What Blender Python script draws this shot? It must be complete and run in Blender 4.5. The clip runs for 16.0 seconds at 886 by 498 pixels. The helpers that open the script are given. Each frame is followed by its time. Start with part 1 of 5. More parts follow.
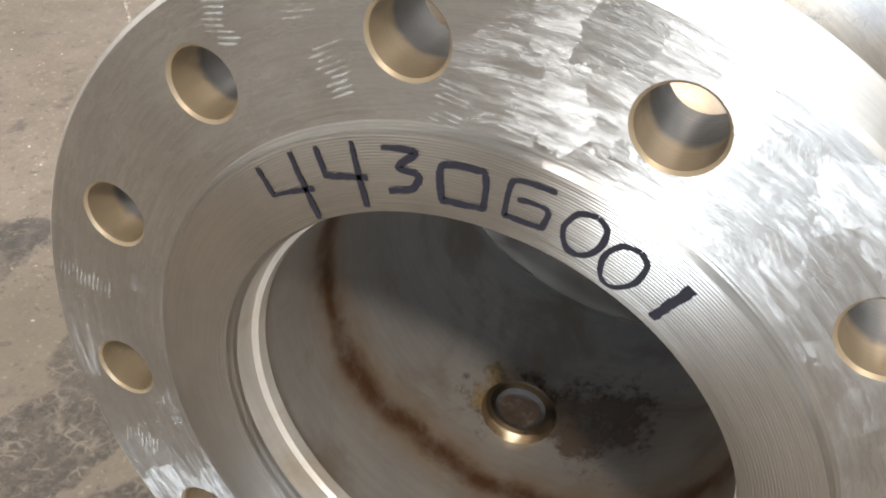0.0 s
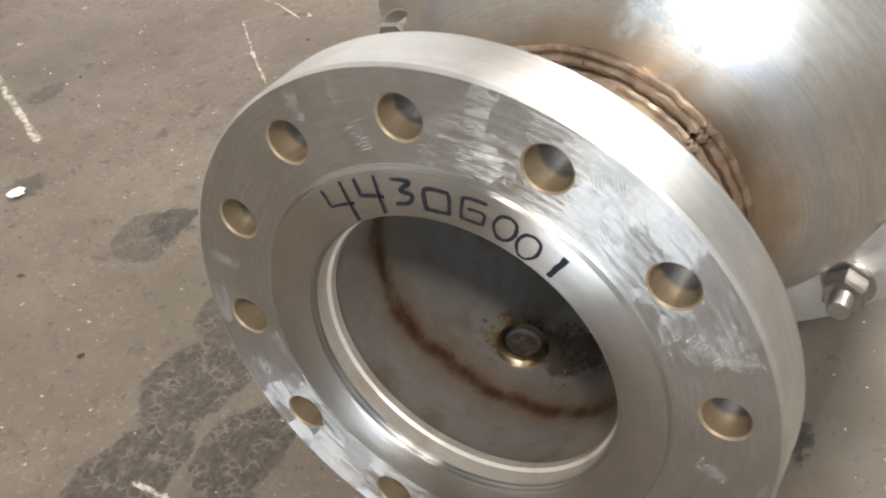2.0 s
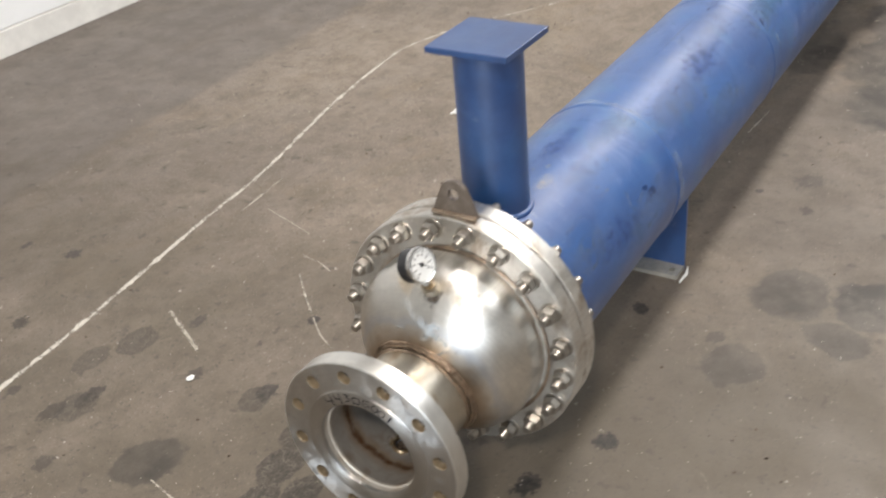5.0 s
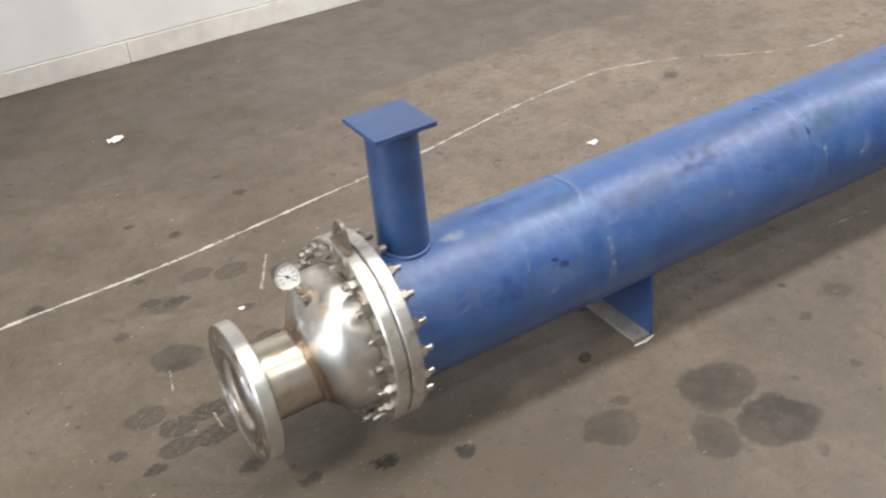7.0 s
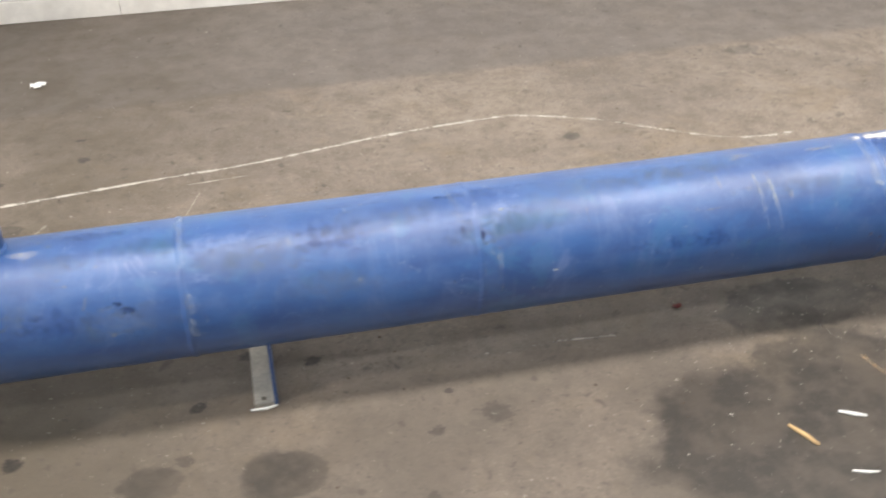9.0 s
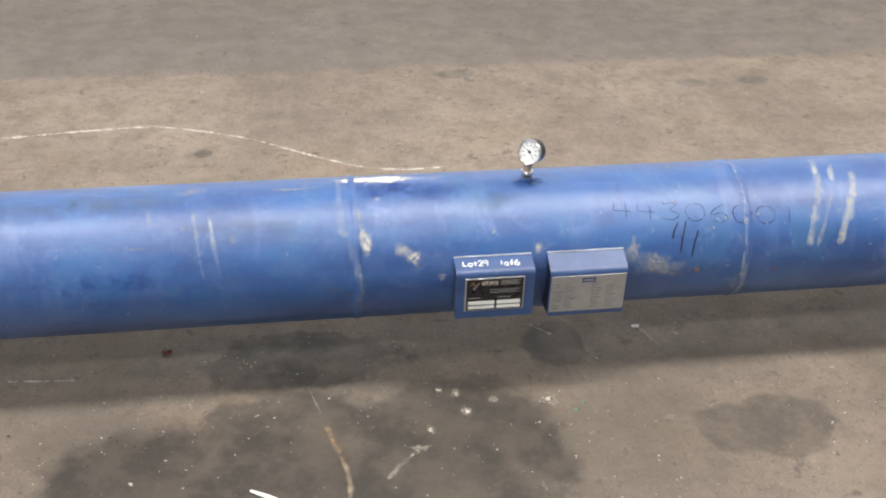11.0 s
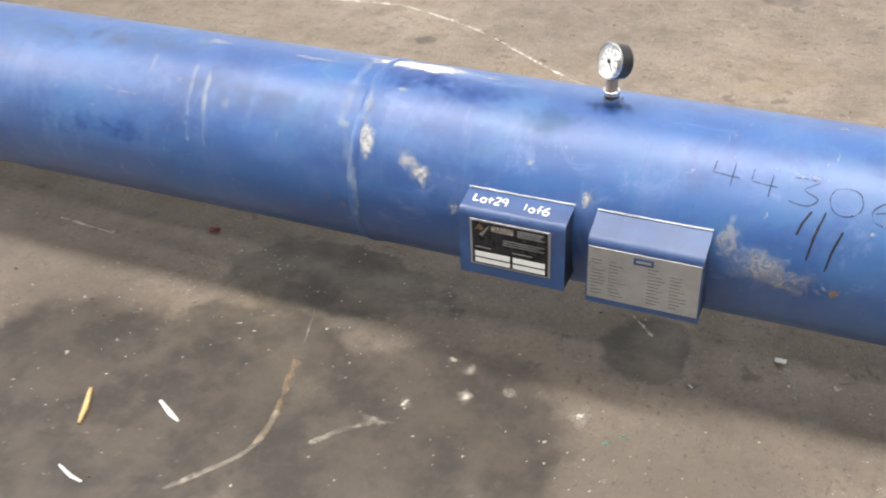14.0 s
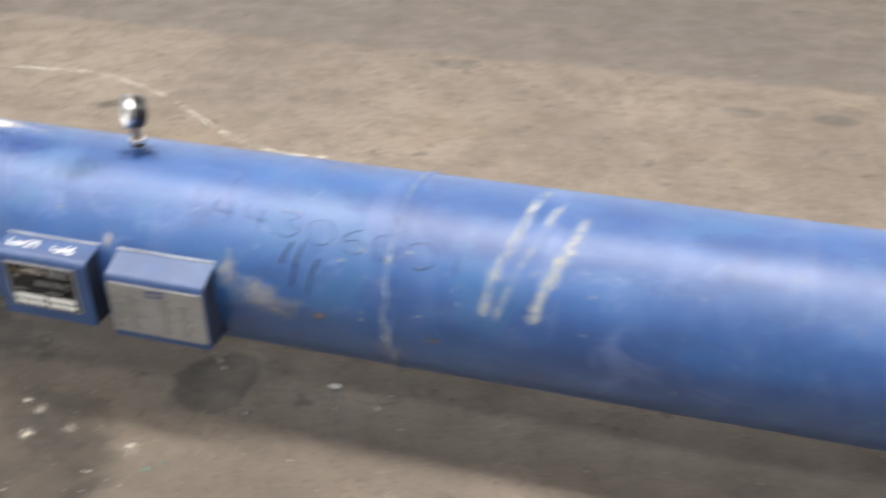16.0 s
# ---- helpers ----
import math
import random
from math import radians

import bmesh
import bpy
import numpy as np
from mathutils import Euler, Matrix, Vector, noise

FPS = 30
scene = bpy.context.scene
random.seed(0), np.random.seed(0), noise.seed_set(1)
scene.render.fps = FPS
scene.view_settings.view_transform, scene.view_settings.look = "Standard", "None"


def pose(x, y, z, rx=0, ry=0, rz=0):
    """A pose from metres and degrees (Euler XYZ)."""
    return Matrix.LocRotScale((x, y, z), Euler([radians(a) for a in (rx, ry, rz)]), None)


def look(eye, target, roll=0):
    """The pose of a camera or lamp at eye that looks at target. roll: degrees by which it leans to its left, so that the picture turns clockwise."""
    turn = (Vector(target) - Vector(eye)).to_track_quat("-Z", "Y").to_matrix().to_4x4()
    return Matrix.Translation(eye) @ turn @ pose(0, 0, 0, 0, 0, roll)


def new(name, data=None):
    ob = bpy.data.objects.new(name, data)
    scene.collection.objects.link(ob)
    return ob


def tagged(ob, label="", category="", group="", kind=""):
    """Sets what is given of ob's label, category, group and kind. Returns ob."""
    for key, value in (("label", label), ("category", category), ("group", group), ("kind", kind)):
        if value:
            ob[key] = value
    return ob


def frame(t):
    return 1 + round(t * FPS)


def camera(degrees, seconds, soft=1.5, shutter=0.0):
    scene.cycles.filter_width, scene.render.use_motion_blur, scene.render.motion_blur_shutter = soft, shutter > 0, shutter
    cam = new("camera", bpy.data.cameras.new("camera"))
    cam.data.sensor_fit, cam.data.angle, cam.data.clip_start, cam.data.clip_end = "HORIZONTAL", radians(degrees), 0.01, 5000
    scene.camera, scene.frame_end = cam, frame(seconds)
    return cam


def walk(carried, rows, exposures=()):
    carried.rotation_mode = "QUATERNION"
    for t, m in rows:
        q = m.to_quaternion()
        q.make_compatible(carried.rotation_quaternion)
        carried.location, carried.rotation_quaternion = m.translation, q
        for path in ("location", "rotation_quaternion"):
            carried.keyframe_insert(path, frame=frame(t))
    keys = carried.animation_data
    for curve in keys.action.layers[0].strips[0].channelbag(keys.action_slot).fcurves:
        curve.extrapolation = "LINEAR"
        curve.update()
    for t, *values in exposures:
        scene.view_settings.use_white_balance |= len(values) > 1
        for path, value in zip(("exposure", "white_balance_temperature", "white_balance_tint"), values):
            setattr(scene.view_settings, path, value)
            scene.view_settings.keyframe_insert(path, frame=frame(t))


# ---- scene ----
cam = camera(46.0, 16.0, soft=2.0, shutter=0.35)
PATH = [
    (0, (-0.2371, -0.0775, 0.6011), (0.8835, 0.3802, -0.2848), 4.35),
    (0.5, (-0.2554, -0.0880, 0.6144), (0.8710, 0.3693, -0.2643), 4.54),
    (1, (-0.2769, -0.1230, 0.6468), (0.7933, 0.3926, -0.2690), 1.59),
    (1.5, (-0.3106, -0.1543, 0.6769), (0.7345, 0.4001, -0.2452), -0.19),
    (2, (-0.3693, -0.2099, 0.7484), (0.6465, 0.3883, -0.1791), -2.09),
    (2.5, (-0.4529, -0.2691, 0.8387), (0.5625, 0.3273, -0.0904), -2.54),
    (3, (-0.5576, -0.3299, 0.9480), (0.4664, 0.2271, 0.0039), -1.92),
    (3.5, (-0.7079, -0.4088, 1.0933), (0.3271, 0.1350, 0.1536), -2.85),
    (4, (-0.8200, -0.4430, 1.2420), (0.5590, 0.3170, 0.0100), -2.35),
    (4.5, (-0.9900, -0.6165, 1.4280), (0.4040, 0.2360, 0.2745), -5.10),
    (4.7, (-1.1200, -0.7420, 1.5200), (0.3200, 0.1400, 0.4200), -4.90),
    (6.8, (-0.695, -2.108, 2.061), (-0.038, -1.027, 1.255), -6.18),
    (7, (-0.499, -2.141, 2.068), (0.107, -1.033, 1.259), -5.58),
    (7.5, (-0.062, -2.267, 2.067), (0.423, -1.099, 1.260), -5.54),
    (8, (0.403, -2.515, 2.069), (0.771, -1.310, 1.255), -2.84),
    (8.5, (0.886, -2.576, 2.082), (1.234, -1.375, 1.255), -2.17),
    (9, (1.335, -2.589, 2.113), (1.582, -1.361, 1.288), -1.31),
    (9.5, (1.854, -2.736, 2.126), (2.082, -1.497, 1.313), 0.88),
    (10, (2.294, -2.750, 2.111), (2.589, -1.521, 1.304), 1.76),
    (10.2, (2.477, -2.686, 2.084), (2.799, -1.466, 1.273), 3.35),
    (12.3, (3.748, -2.332, 1.921), (3.594, -1.089, 1.096), -2.04),
    (12.5, (3.836, -2.237, 1.895), (3.645, -1.006, 1.060), -1.84),
    (13, (4.031, -2.137, 1.828), (3.751, -0.936, 0.974), -1.65),
    (13.5, (4.158, -2.010, 1.715), (3.743, -0.872, 0.831), -2.58),
    (14, (4.175, -1.809, 1.532), (3.658, -0.700, 0.664), -3.29),
    (14.5, (4.217, -1.547, 1.368), (3.741, -0.398, 0.529), -0.53),
    (15, (4.319, -1.503, 1.395), (3.784, -0.396, 0.536), -1.68),
    (15.5, (4.577, -1.569, 1.421), (4.014, -0.464, 0.577), -1.30),
    (16, (4.918, -1.733, 1.537), (4.541, -0.513, 0.752), -0.95),
]
walk(cam, [(t, look(eye, target, roll)) for t, eye, target, roll in PATH],
     [(0.0, 0.23), (1.0, 0.04), (2.0, -0.07), (3.0, -0.17), (4.5, -0.34), (7.0, -0.34), (8.0, -0.35), (9.0, -0.06), (10.0, -0.03), (12.5, -0.12), (13.0, -0.10), (14.0, 0.16), (15.0, 0.20), (15.5, 0.10), (16.0, 0.0)])

# ---------------------------------------------------------------- light
world = bpy.data.worlds.new("world")
world.use_nodes = True
world.node_tree.nodes["Background"].inputs[0].default_value = (0.9, 0.95, 1.0, 1)
world.node_tree.nodes["Background"].inputs[1].default_value = 0.03
scene.world = world
scene.view_settings.exposure = 0.0

CEIL = 5.2


def area(name, place, target, sx, sy, watts, colour):
    data = bpy.data.lights.new(name, "AREA")
    data.shape, data.size, data.size_y, data.energy, data.color = "RECTANGLE", sx, sy, watts, colour
    ob = new(name, data)
    ob.matrix_world = look(place, target)
    return ob


ROW_A = [(1.2, -0.35), (5.0, -0.35), (8.8, -0.35)]
ROW_B = [(1.2, -3.6), (5.0, -3.6), (8.8, -3.6)]
for lx, ly in ROW_A:
    area("ceiling_lamp", (lx, ly, CEIL - 0.14), (lx, ly, 0), 3.6, 0.7, 195 if lx > 2 else 166, (1.0, 0.93, 0.86))
for lx, ly in ROW_B:
    area("ceiling_lamp", (lx, ly, CEIL - 0.14), (lx, ly, 0), 3.6, 0.6, 54 if lx > 2 else 74, (0.92, 0.96, 1.0))
BAY = (-3.47, -1.84)      # compact lamp that shines into the open nozzle
area("bay_lamp", (*BAY, CEIL - 0.30), (*BAY, 0), 0.62, 0.42, 290, (1.0, 0.90, 0.79))
# added cool fill for the steel end; no door is known there
area("west_fill_light", (-6.95, -1.75, 1.9), (0, -1.75, 1.9), 1.7, 3.5, 410, (0.80, 0.90, 1.0))

# ---------------------------------------------------------------- node helpers
H = 0.3625       # height of the vessel's axis over the floor
R = 0.203        # vessel radius
NY, NZ = 0.016, H - 0.058   # axis of the nozzle


class Nodes:
    """A material's node tree with short calls."""

    def __init__(self, name):
        self.mat = bpy.data.materials.new(name)
        self.mat.use_nodes = True
        self.tree = self.mat.node_tree
        self.bsdf = self.tree.nodes["Principled BSDF"]

    def node(self, kind):
        return self.tree.nodes.new(kind)

    def link(self, a, b):
        self.tree.links.new(a, b)

    def put(self, socket, value):
        if hasattr(value, "is_output"):
            self.link(value, socket)
        else:
            socket.default_value = value

    def math(self, op, a, b=0.0, clamp=False):
        n = self.node("ShaderNodeMath")
        n.operation, n.use_clamp = op, clamp
        self.put(n.inputs[0], a)
        self.put(n.inputs[1], b)
        return n.outputs[0]

    def place(self):
        return self.node("ShaderNodeNewGeometry").outputs["Position"]

    def scaled(self, vec, s, offset=(0, 0, 0)):
        n = self.node("ShaderNodeMapping")
        self.link(vec, n.inputs[0])
        n.inputs["Scale"].default_value = s
        n.inputs["Location"].default_value = offset
        return n.outputs[0]

    def noise(self, vec, scale, detail=4.0, rough=0.6, distort=0.0):
        n = self.node("ShaderNodeTexNoise")
        self.link(vec, n.inputs["Vector"])
        n.inputs["Scale"].default_value = scale
        n.inputs["Detail"].default_value = detail
        n.inputs["Roughness"].default_value = rough
        n.inputs["Distortion"].default_value = distort
        return n.outputs[0]

    def ramp(self, fac, lo, hi, a=0.0, b=1.0):
        n = self.node("ShaderNodeMapRange")
        n.interpolation_type = "SMOOTHSTEP"
        self.put(n.inputs[0], fac)
        for k, v in zip((1, 2, 3, 4), (lo, hi, a, b)):
            n.inputs[k].default_value = v
        return n.outputs[0]

    def mix(self, fac, a, b):
        n = self.node("ShaderNodeMix")
        n.data_type = "RGBA"
        self.put(n.inputs[0], fac)
        for k, v in ((6, a), (7, b)):
            self.put(n.inputs[k], v if hasattr(v, "is_output") else (*v, 1))
        return n.outputs[2]

    def xyz(self, vec):
        n = self.node("ShaderNodeSeparateXYZ")
        self.link(vec, n.inputs[0])
        return n.outputs

    def vec(self, x, y, z):
        n = self.node("ShaderNodeCombineXYZ")
        for k, v in enumerate((x, y, z)):
            self.put(n.inputs[k], v)
        return n.outputs[0]

    def bump(self, height, strength=0.2, distance=0.002, under=None):
        n = self.node("ShaderNodeBump")
        n.inputs["Strength"].default_value = strength
        n.inputs["Distance"].default_value = distance
        self.link(height, n.inputs["Height"])
        if under is not None:
            self.link(under, n.inputs["Normal"])
        return n.outputs[0]

    def done(self, colour=None, rough=None, metal=None, normal=None, alpha=None):
        for key, value in (("Base Color", colour), ("Roughness", rough), ("Metallic", metal), ("Normal", normal), ("Alpha", alpha)):
            if value is not None:
                self.put(self.bsdf.inputs[key], (*value, 1) if isinstance(value, tuple) else value)
        return self.mat


def plain(name, colour, rough=0.5, metal=0.0, scale=40.0, vary=0.18, bump=0.1):
    """A surface with grain and blotches of its own colour."""
    m = Nodes(name)
    p = m.place()
    big, fine = m.noise(p, scale * 0.15, 3), m.noise(p, scale, 5)
    dark, light = tuple(c * (1 - vary) for c in colour), tuple(min(1, c * (1 + vary)) for c in colour)
    c = m.mix(m.ramp(m.math("ADD", m.math("MULTIPLY", big, 0.6), m.math("MULTIPLY", fine, 0.4)), 0.35, 0.65), dark, light)
    return m.done(c, m.ramp(fine, 0.3, 0.7, max(0, rough - 0.08), min(1, rough + 0.08)), metal, m.bump(fine, bump, 0.001))


def floor_material():
    m = Nodes("worn_concrete")
    p = m.place()
    x, y, z = m.xyz(p)
    warp = m.noise(p, 5.0, 4)
    big, mid, fine, grit = m.noise(p, 0.9, 4), m.noise(p, 6.0, 6, 0.65), m.noise(p, 60.0, 4, 0.7), m.noise(p, 260.0, 2, 0.7)
    c = m.mix(m.ramp(big, 0.35, 0.68), (0.182, 0.149, 0.122), (0.268, 0.219, 0.176))
    c = m.mix(m.ramp(mid, 0.40, 0.70, 0.0, 0.5), c, (0.130, 0.108, 0.086))
    c = m.mix(m.ramp(m.noise(p, 3.1, 6, 0.7, 0.6), 0.55, 0.66, 0.0, 0.35), c, (0.285, 0.242, 0.188))
    c = m.mix(m.ramp(fine, 0.50, 0.75, 0.0, 0.45), c, (0.30, 0.256, 0.206))
    c = m.mix(m.ramp(grit, 0.52, 0.72, 0.0, 0.5), c, (0.105, 0.088, 0.072))
    c = m.mix(m.ramp(m.noise(p, 150.0, 3, 0.6, 0.3), 0.60, 0.69, 0.0, 0.7), c, (0.46, 0.41, 0.34))
    c = m.mix(m.ramp(m.noise(p, 22.0, 8, 0.8), 0.46, 0.62, 0.0, 0.42), c, (0.105, 0.088, 0.070))
    c = m.mix(m.ramp(m.noise(p, 2.2, 7, 0.72, 0.8), 0.52, 0.66, 0.0, 0.28), c, (0.235, 0.178, 0.112))
    # shade along the wall, painted as a darker strip with a wavering edge
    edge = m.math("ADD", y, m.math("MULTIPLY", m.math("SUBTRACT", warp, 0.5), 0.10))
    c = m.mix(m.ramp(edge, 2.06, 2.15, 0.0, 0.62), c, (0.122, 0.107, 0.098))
    # oily grime trodden into the aisle before the vessel
    grime = m.math("MULTIPLY", m.ramp(edge, -0.35, 0.35, 1.0, 0.0), m.ramp(m.noise(p, 1.7, 5, 0.6), 0.30, 0.62, 0.25, 0.75))
    c = m.mix(grime, c, (0.088, 0.074, 0.061))

    # floor darker and browner towards the nozzle end, broken up by noise
    worked = m.math("MULTIPLY", m.ramp(m.math("ADD", x, m.math("MULTIPLY", m.math("SUBTRACT", warp, 0.5), 1.2)), 0.5, 1.7, 1.0, 0.0), m.ramp(m.noise(p, 2.3, 6, 0.65), 0.30, 0.62, 0.25, 0.75))
    c = m.mix(worked, c, (0.098, 0.081, 0.059))

    def spill(rows, ragged, lo, hi, detail, frayed=0.0):
        total = None
        for sx, sy, ax, ay, deep in rows:
            dx = m.math("DIVIDE", m.math("SUBTRACT", x, sx), ax)
            dy = m.math("DIVIDE", m.math("SUBTRACT", y, sy), ay)
            d = m.math("SQRT", m.math("ADD", m.math("MULTIPLY", dx, dx), m.math("MULTIPLY", dy, dy)))
            d = m.math("ADD", d, m.math("MULTIPLY", m.math("SUBTRACT", m.noise(p, 0.55 / min(ax, ay) + 1, detail, 0.62), 0.5), ragged))
            if frayed:
                d = m.math("ADD", d, m.math("MULTIPLY", m.math("SUBTRACT", m.noise(p, 85.0, 4, 0.7), 0.5), frayed))
            s = m.ramp(d, lo, hi, deep, 0.0)
            total = s if total is None else m.math("MAXIMUM", total, s)
        return total

    # oil soaked in, broad and mottled, then dense small drips
    soaked = m.math("MULTIPLY", spill(SOAKED, 1.5, 0.84, 1.04, 8), m.ramp(mid, 0.36, 0.66, 0.62, 1.15))
    c = m.mix(soaked, c, (0.040, 0.035, 0.030))
    drips = m.math("MULTIPLY", m.math("MAXIMUM", spill(DRIPS, 2.0, 0.62, 0.90, 6, 1.6), spill(SPOTS, 2.0, 0.60, 0.95, 6, 1.6)), m.ramp(fine, 0.35, 0.6, 0.7, 1.0))
    c = m.mix(drips, c, (0.022, 0.020, 0.019))
    # crazed leaf-shaped stains with faint pale cracks
    v = m.node("ShaderNodeTexVoronoi")
    v.feature = "DISTANCE_TO_EDGE"
    m.link(m.vec(m.math("ADD", x, m.math("MULTIPLY", mid, 0.03)), m.math("ADD", y, m.math("MULTIPLY", fine, 0.02)), 0.0), v.inputs["Vector"])
    v.inputs["Scale"].default_value = 95.0
    crack = m.math("MULTIPLY", m.ramp(v.outputs["Distance"], 0.0, 0.16, 1.0, 0.0), m.ramp(m.noise(p, 45.0, 3), 0.42, 0.62))
    leaf = m.math("MULTIPLY", spill(CRAZED, 0.9, 0.92, 1.06, 6, 0.35), m.ramp(m.noise(p, 150.0, 3, 0.7), 0.34, 0.55, 0.62, 1.1))
    c = m.mix(m.math("MULTIPLY", leaf, m.ramp(fine, 0.35, 0.62, 0.75, 1.0)), c, (0.030, 0.026, 0.022))
    c = m.mix(m.math("MULTIPLY", m.math("MULTIPLY", leaf, crack), 0.7), c, (0.20, 0.17, 0.135))
    # small dark spots, pores and pale paint flecks
    c = m.mix(m.ramp(m.noise(p, 13.0, 4, 0.6, 0.5), 0.63, 0.70, 0.0, 0.7), c, (0.070, 0.058, 0.048))
    c = m.mix(m.ramp(m.noise(p, 31.0, 4, 0.6, 0.4), 0.61, 0.68, 0.0, 0.6), c, (0.080, 0.067, 0.056))
    c = m.mix(m.ramp(m.noise(p, 90.0, 3, 0.6, 0.4), 0.61, 0.68, 0.0, 0.7), c, (0.066, 0.056, 0.046))
    c = m.mix(m.ramp(m.noise(p, 34.0, 3, 0.6), 0.70, 0.74, 0.0, 0.65), c, (0.58, 0.55, 0.50))
    c = m.mix(m.ramp(m.noise(p, 8.0, 6, 0.75, 1.2), 0.66, 0.74, 0.0, 0.35), c, (0.42, 0.38, 0.32))
    h = m.math("ADD", m.math("MULTIPLY", fine, 0.6), m.math("MULTIPLY", grit, 0.4))
    rough = m.math("SUBTRACT", m.ramp(mid, 0.3, 0.7, 0.44, 0.64), m.math("MULTIPLY", soaked, 0.10))
    return m.done(c, rough, 0.0, m.bump(h, 0.4, 0.003))


# x, y, half length, half width, strength
SOAKED = [(2.72, -0.62, 0.46, 0.40, 0.92), (3.05, -0.06, 0.30, 0.14, 0.85), (3.45, -0.52, 0.36, 0.34, 0.88), (3.10, -0.42, 0.36, 0.24, 0.80),
          (3.83, -0.05, 0.11, 0.12, 0.85), (4.36, -0.48, 0.20, 0.14, 0.55), (1.29, -0.455, 0.12, 0.11, 0.75), (1.335, -0.66, 0.13, 0.11, 0.92),
          (1.14, -0.62, 0.07, 0.09, 0.65), (1.73, -0.82, 0.09, 0.05, 0.65), (0.94, -0.41, 0.09, 0.08, 0.6), (0.03, 0.685, 0.09, 0.08, 0.8),
          (4.94, 1.82, 0.07, 0.05, 0.6), (5.25, 1.83, 0.08, 0.05, 0.6), (2.70, 1.30, 0.045, 0.035, 0.7), (3.84, 2.00, 0.10, 0.05, 0.5)]
DRIPS = [(0.34, -0.145, 0.045, 0.035, 1.0), (0.55, -0.245, 0.040, 0.030, 0.95), (1.07, -0.12, 0.032, 0.028, 0.95), (0.65, 0.67, 0.022, 0.022, 0.95),
         (0.34, 0.59, 0.040, 0.032, 0.85), (0.03, 0.07, 0.050, 0.035, 0.85), (0.14, -0.085, 0.045, 0.03, 0.9), (0.22, -0.265, 0.025, 0.02, 0.9),
         (0.13, 1.00, 0.055, 0.035, 0.75), (0.62, 1.60, 0.035, 0.03, 0.8), (0.28, 1.45, 0.035, 0.03, 0.75), (1.43, 0.02, 0.03, 0.03, 0.9), (1.82, -0.22, 0.02, 0.02, 0.8)]
SPOTS = [(0.04, 1.04, 0.05, 0.035, 0.6), (0.59, 1.79, 0.030, 0.015, 0.7), (0.15, 1.62, 0.025, 0.02, 0.7), (-0.10, 0.91, 0.035, 0.03, 0.6), (-0.21, 0.22, 0.04, 0.03, 0.8),
         (-0.28, 0.34, 0.04, 0.03, 0.7), (1.23, 0.09, 0.035, 0.03, 0.9), (1.75, -0.38, 0.03, 0.025, 0.6), (1.94, -0.34, 0.06, 0.05, 0.5), (1.03, -0.34, 0.03, 0.03, 0.5),
         (1.69, -0.63, 0.025, 0.02, 0.5), (-0.30, 1.27, 0.04, 0.03, 0.8), (0.06, 1.21, 0.03, 0.02, 0.6), (0.51, 0.97, 0.035, 0.025, 0.6), (0.32, 0.81, 0.035, 0.025, 0.6)]
CRAZED = [(0.15, 0.39, 0.070, 0.050, 0.85), (0.03, 0.37, 0.075, 0.042, 0.85), (0.10, 0.29, 0.065, 0.040, 0.85), (-0.09, 0.36, 0.060, 0.045, 0.8),
          (-0.01, 0.26, 0.070, 0.042, 0.8), (0.26, 0.42, 0.060, 0.040, 0.7), (-0.12, 0.27, 0.060, 0.04, 0.7), (-0.16, 0.46, 0.07, 0.05, 0.6), (0.36, 1.06, 0.07, 0.05, 0.6), (0.25, 1.12, 0.06, 0.04, 0.5), (0.09, 1.00, 0.06, 0.05, 0.55), (0.31, 0.60, 0.05, 0.04, 0.6)]


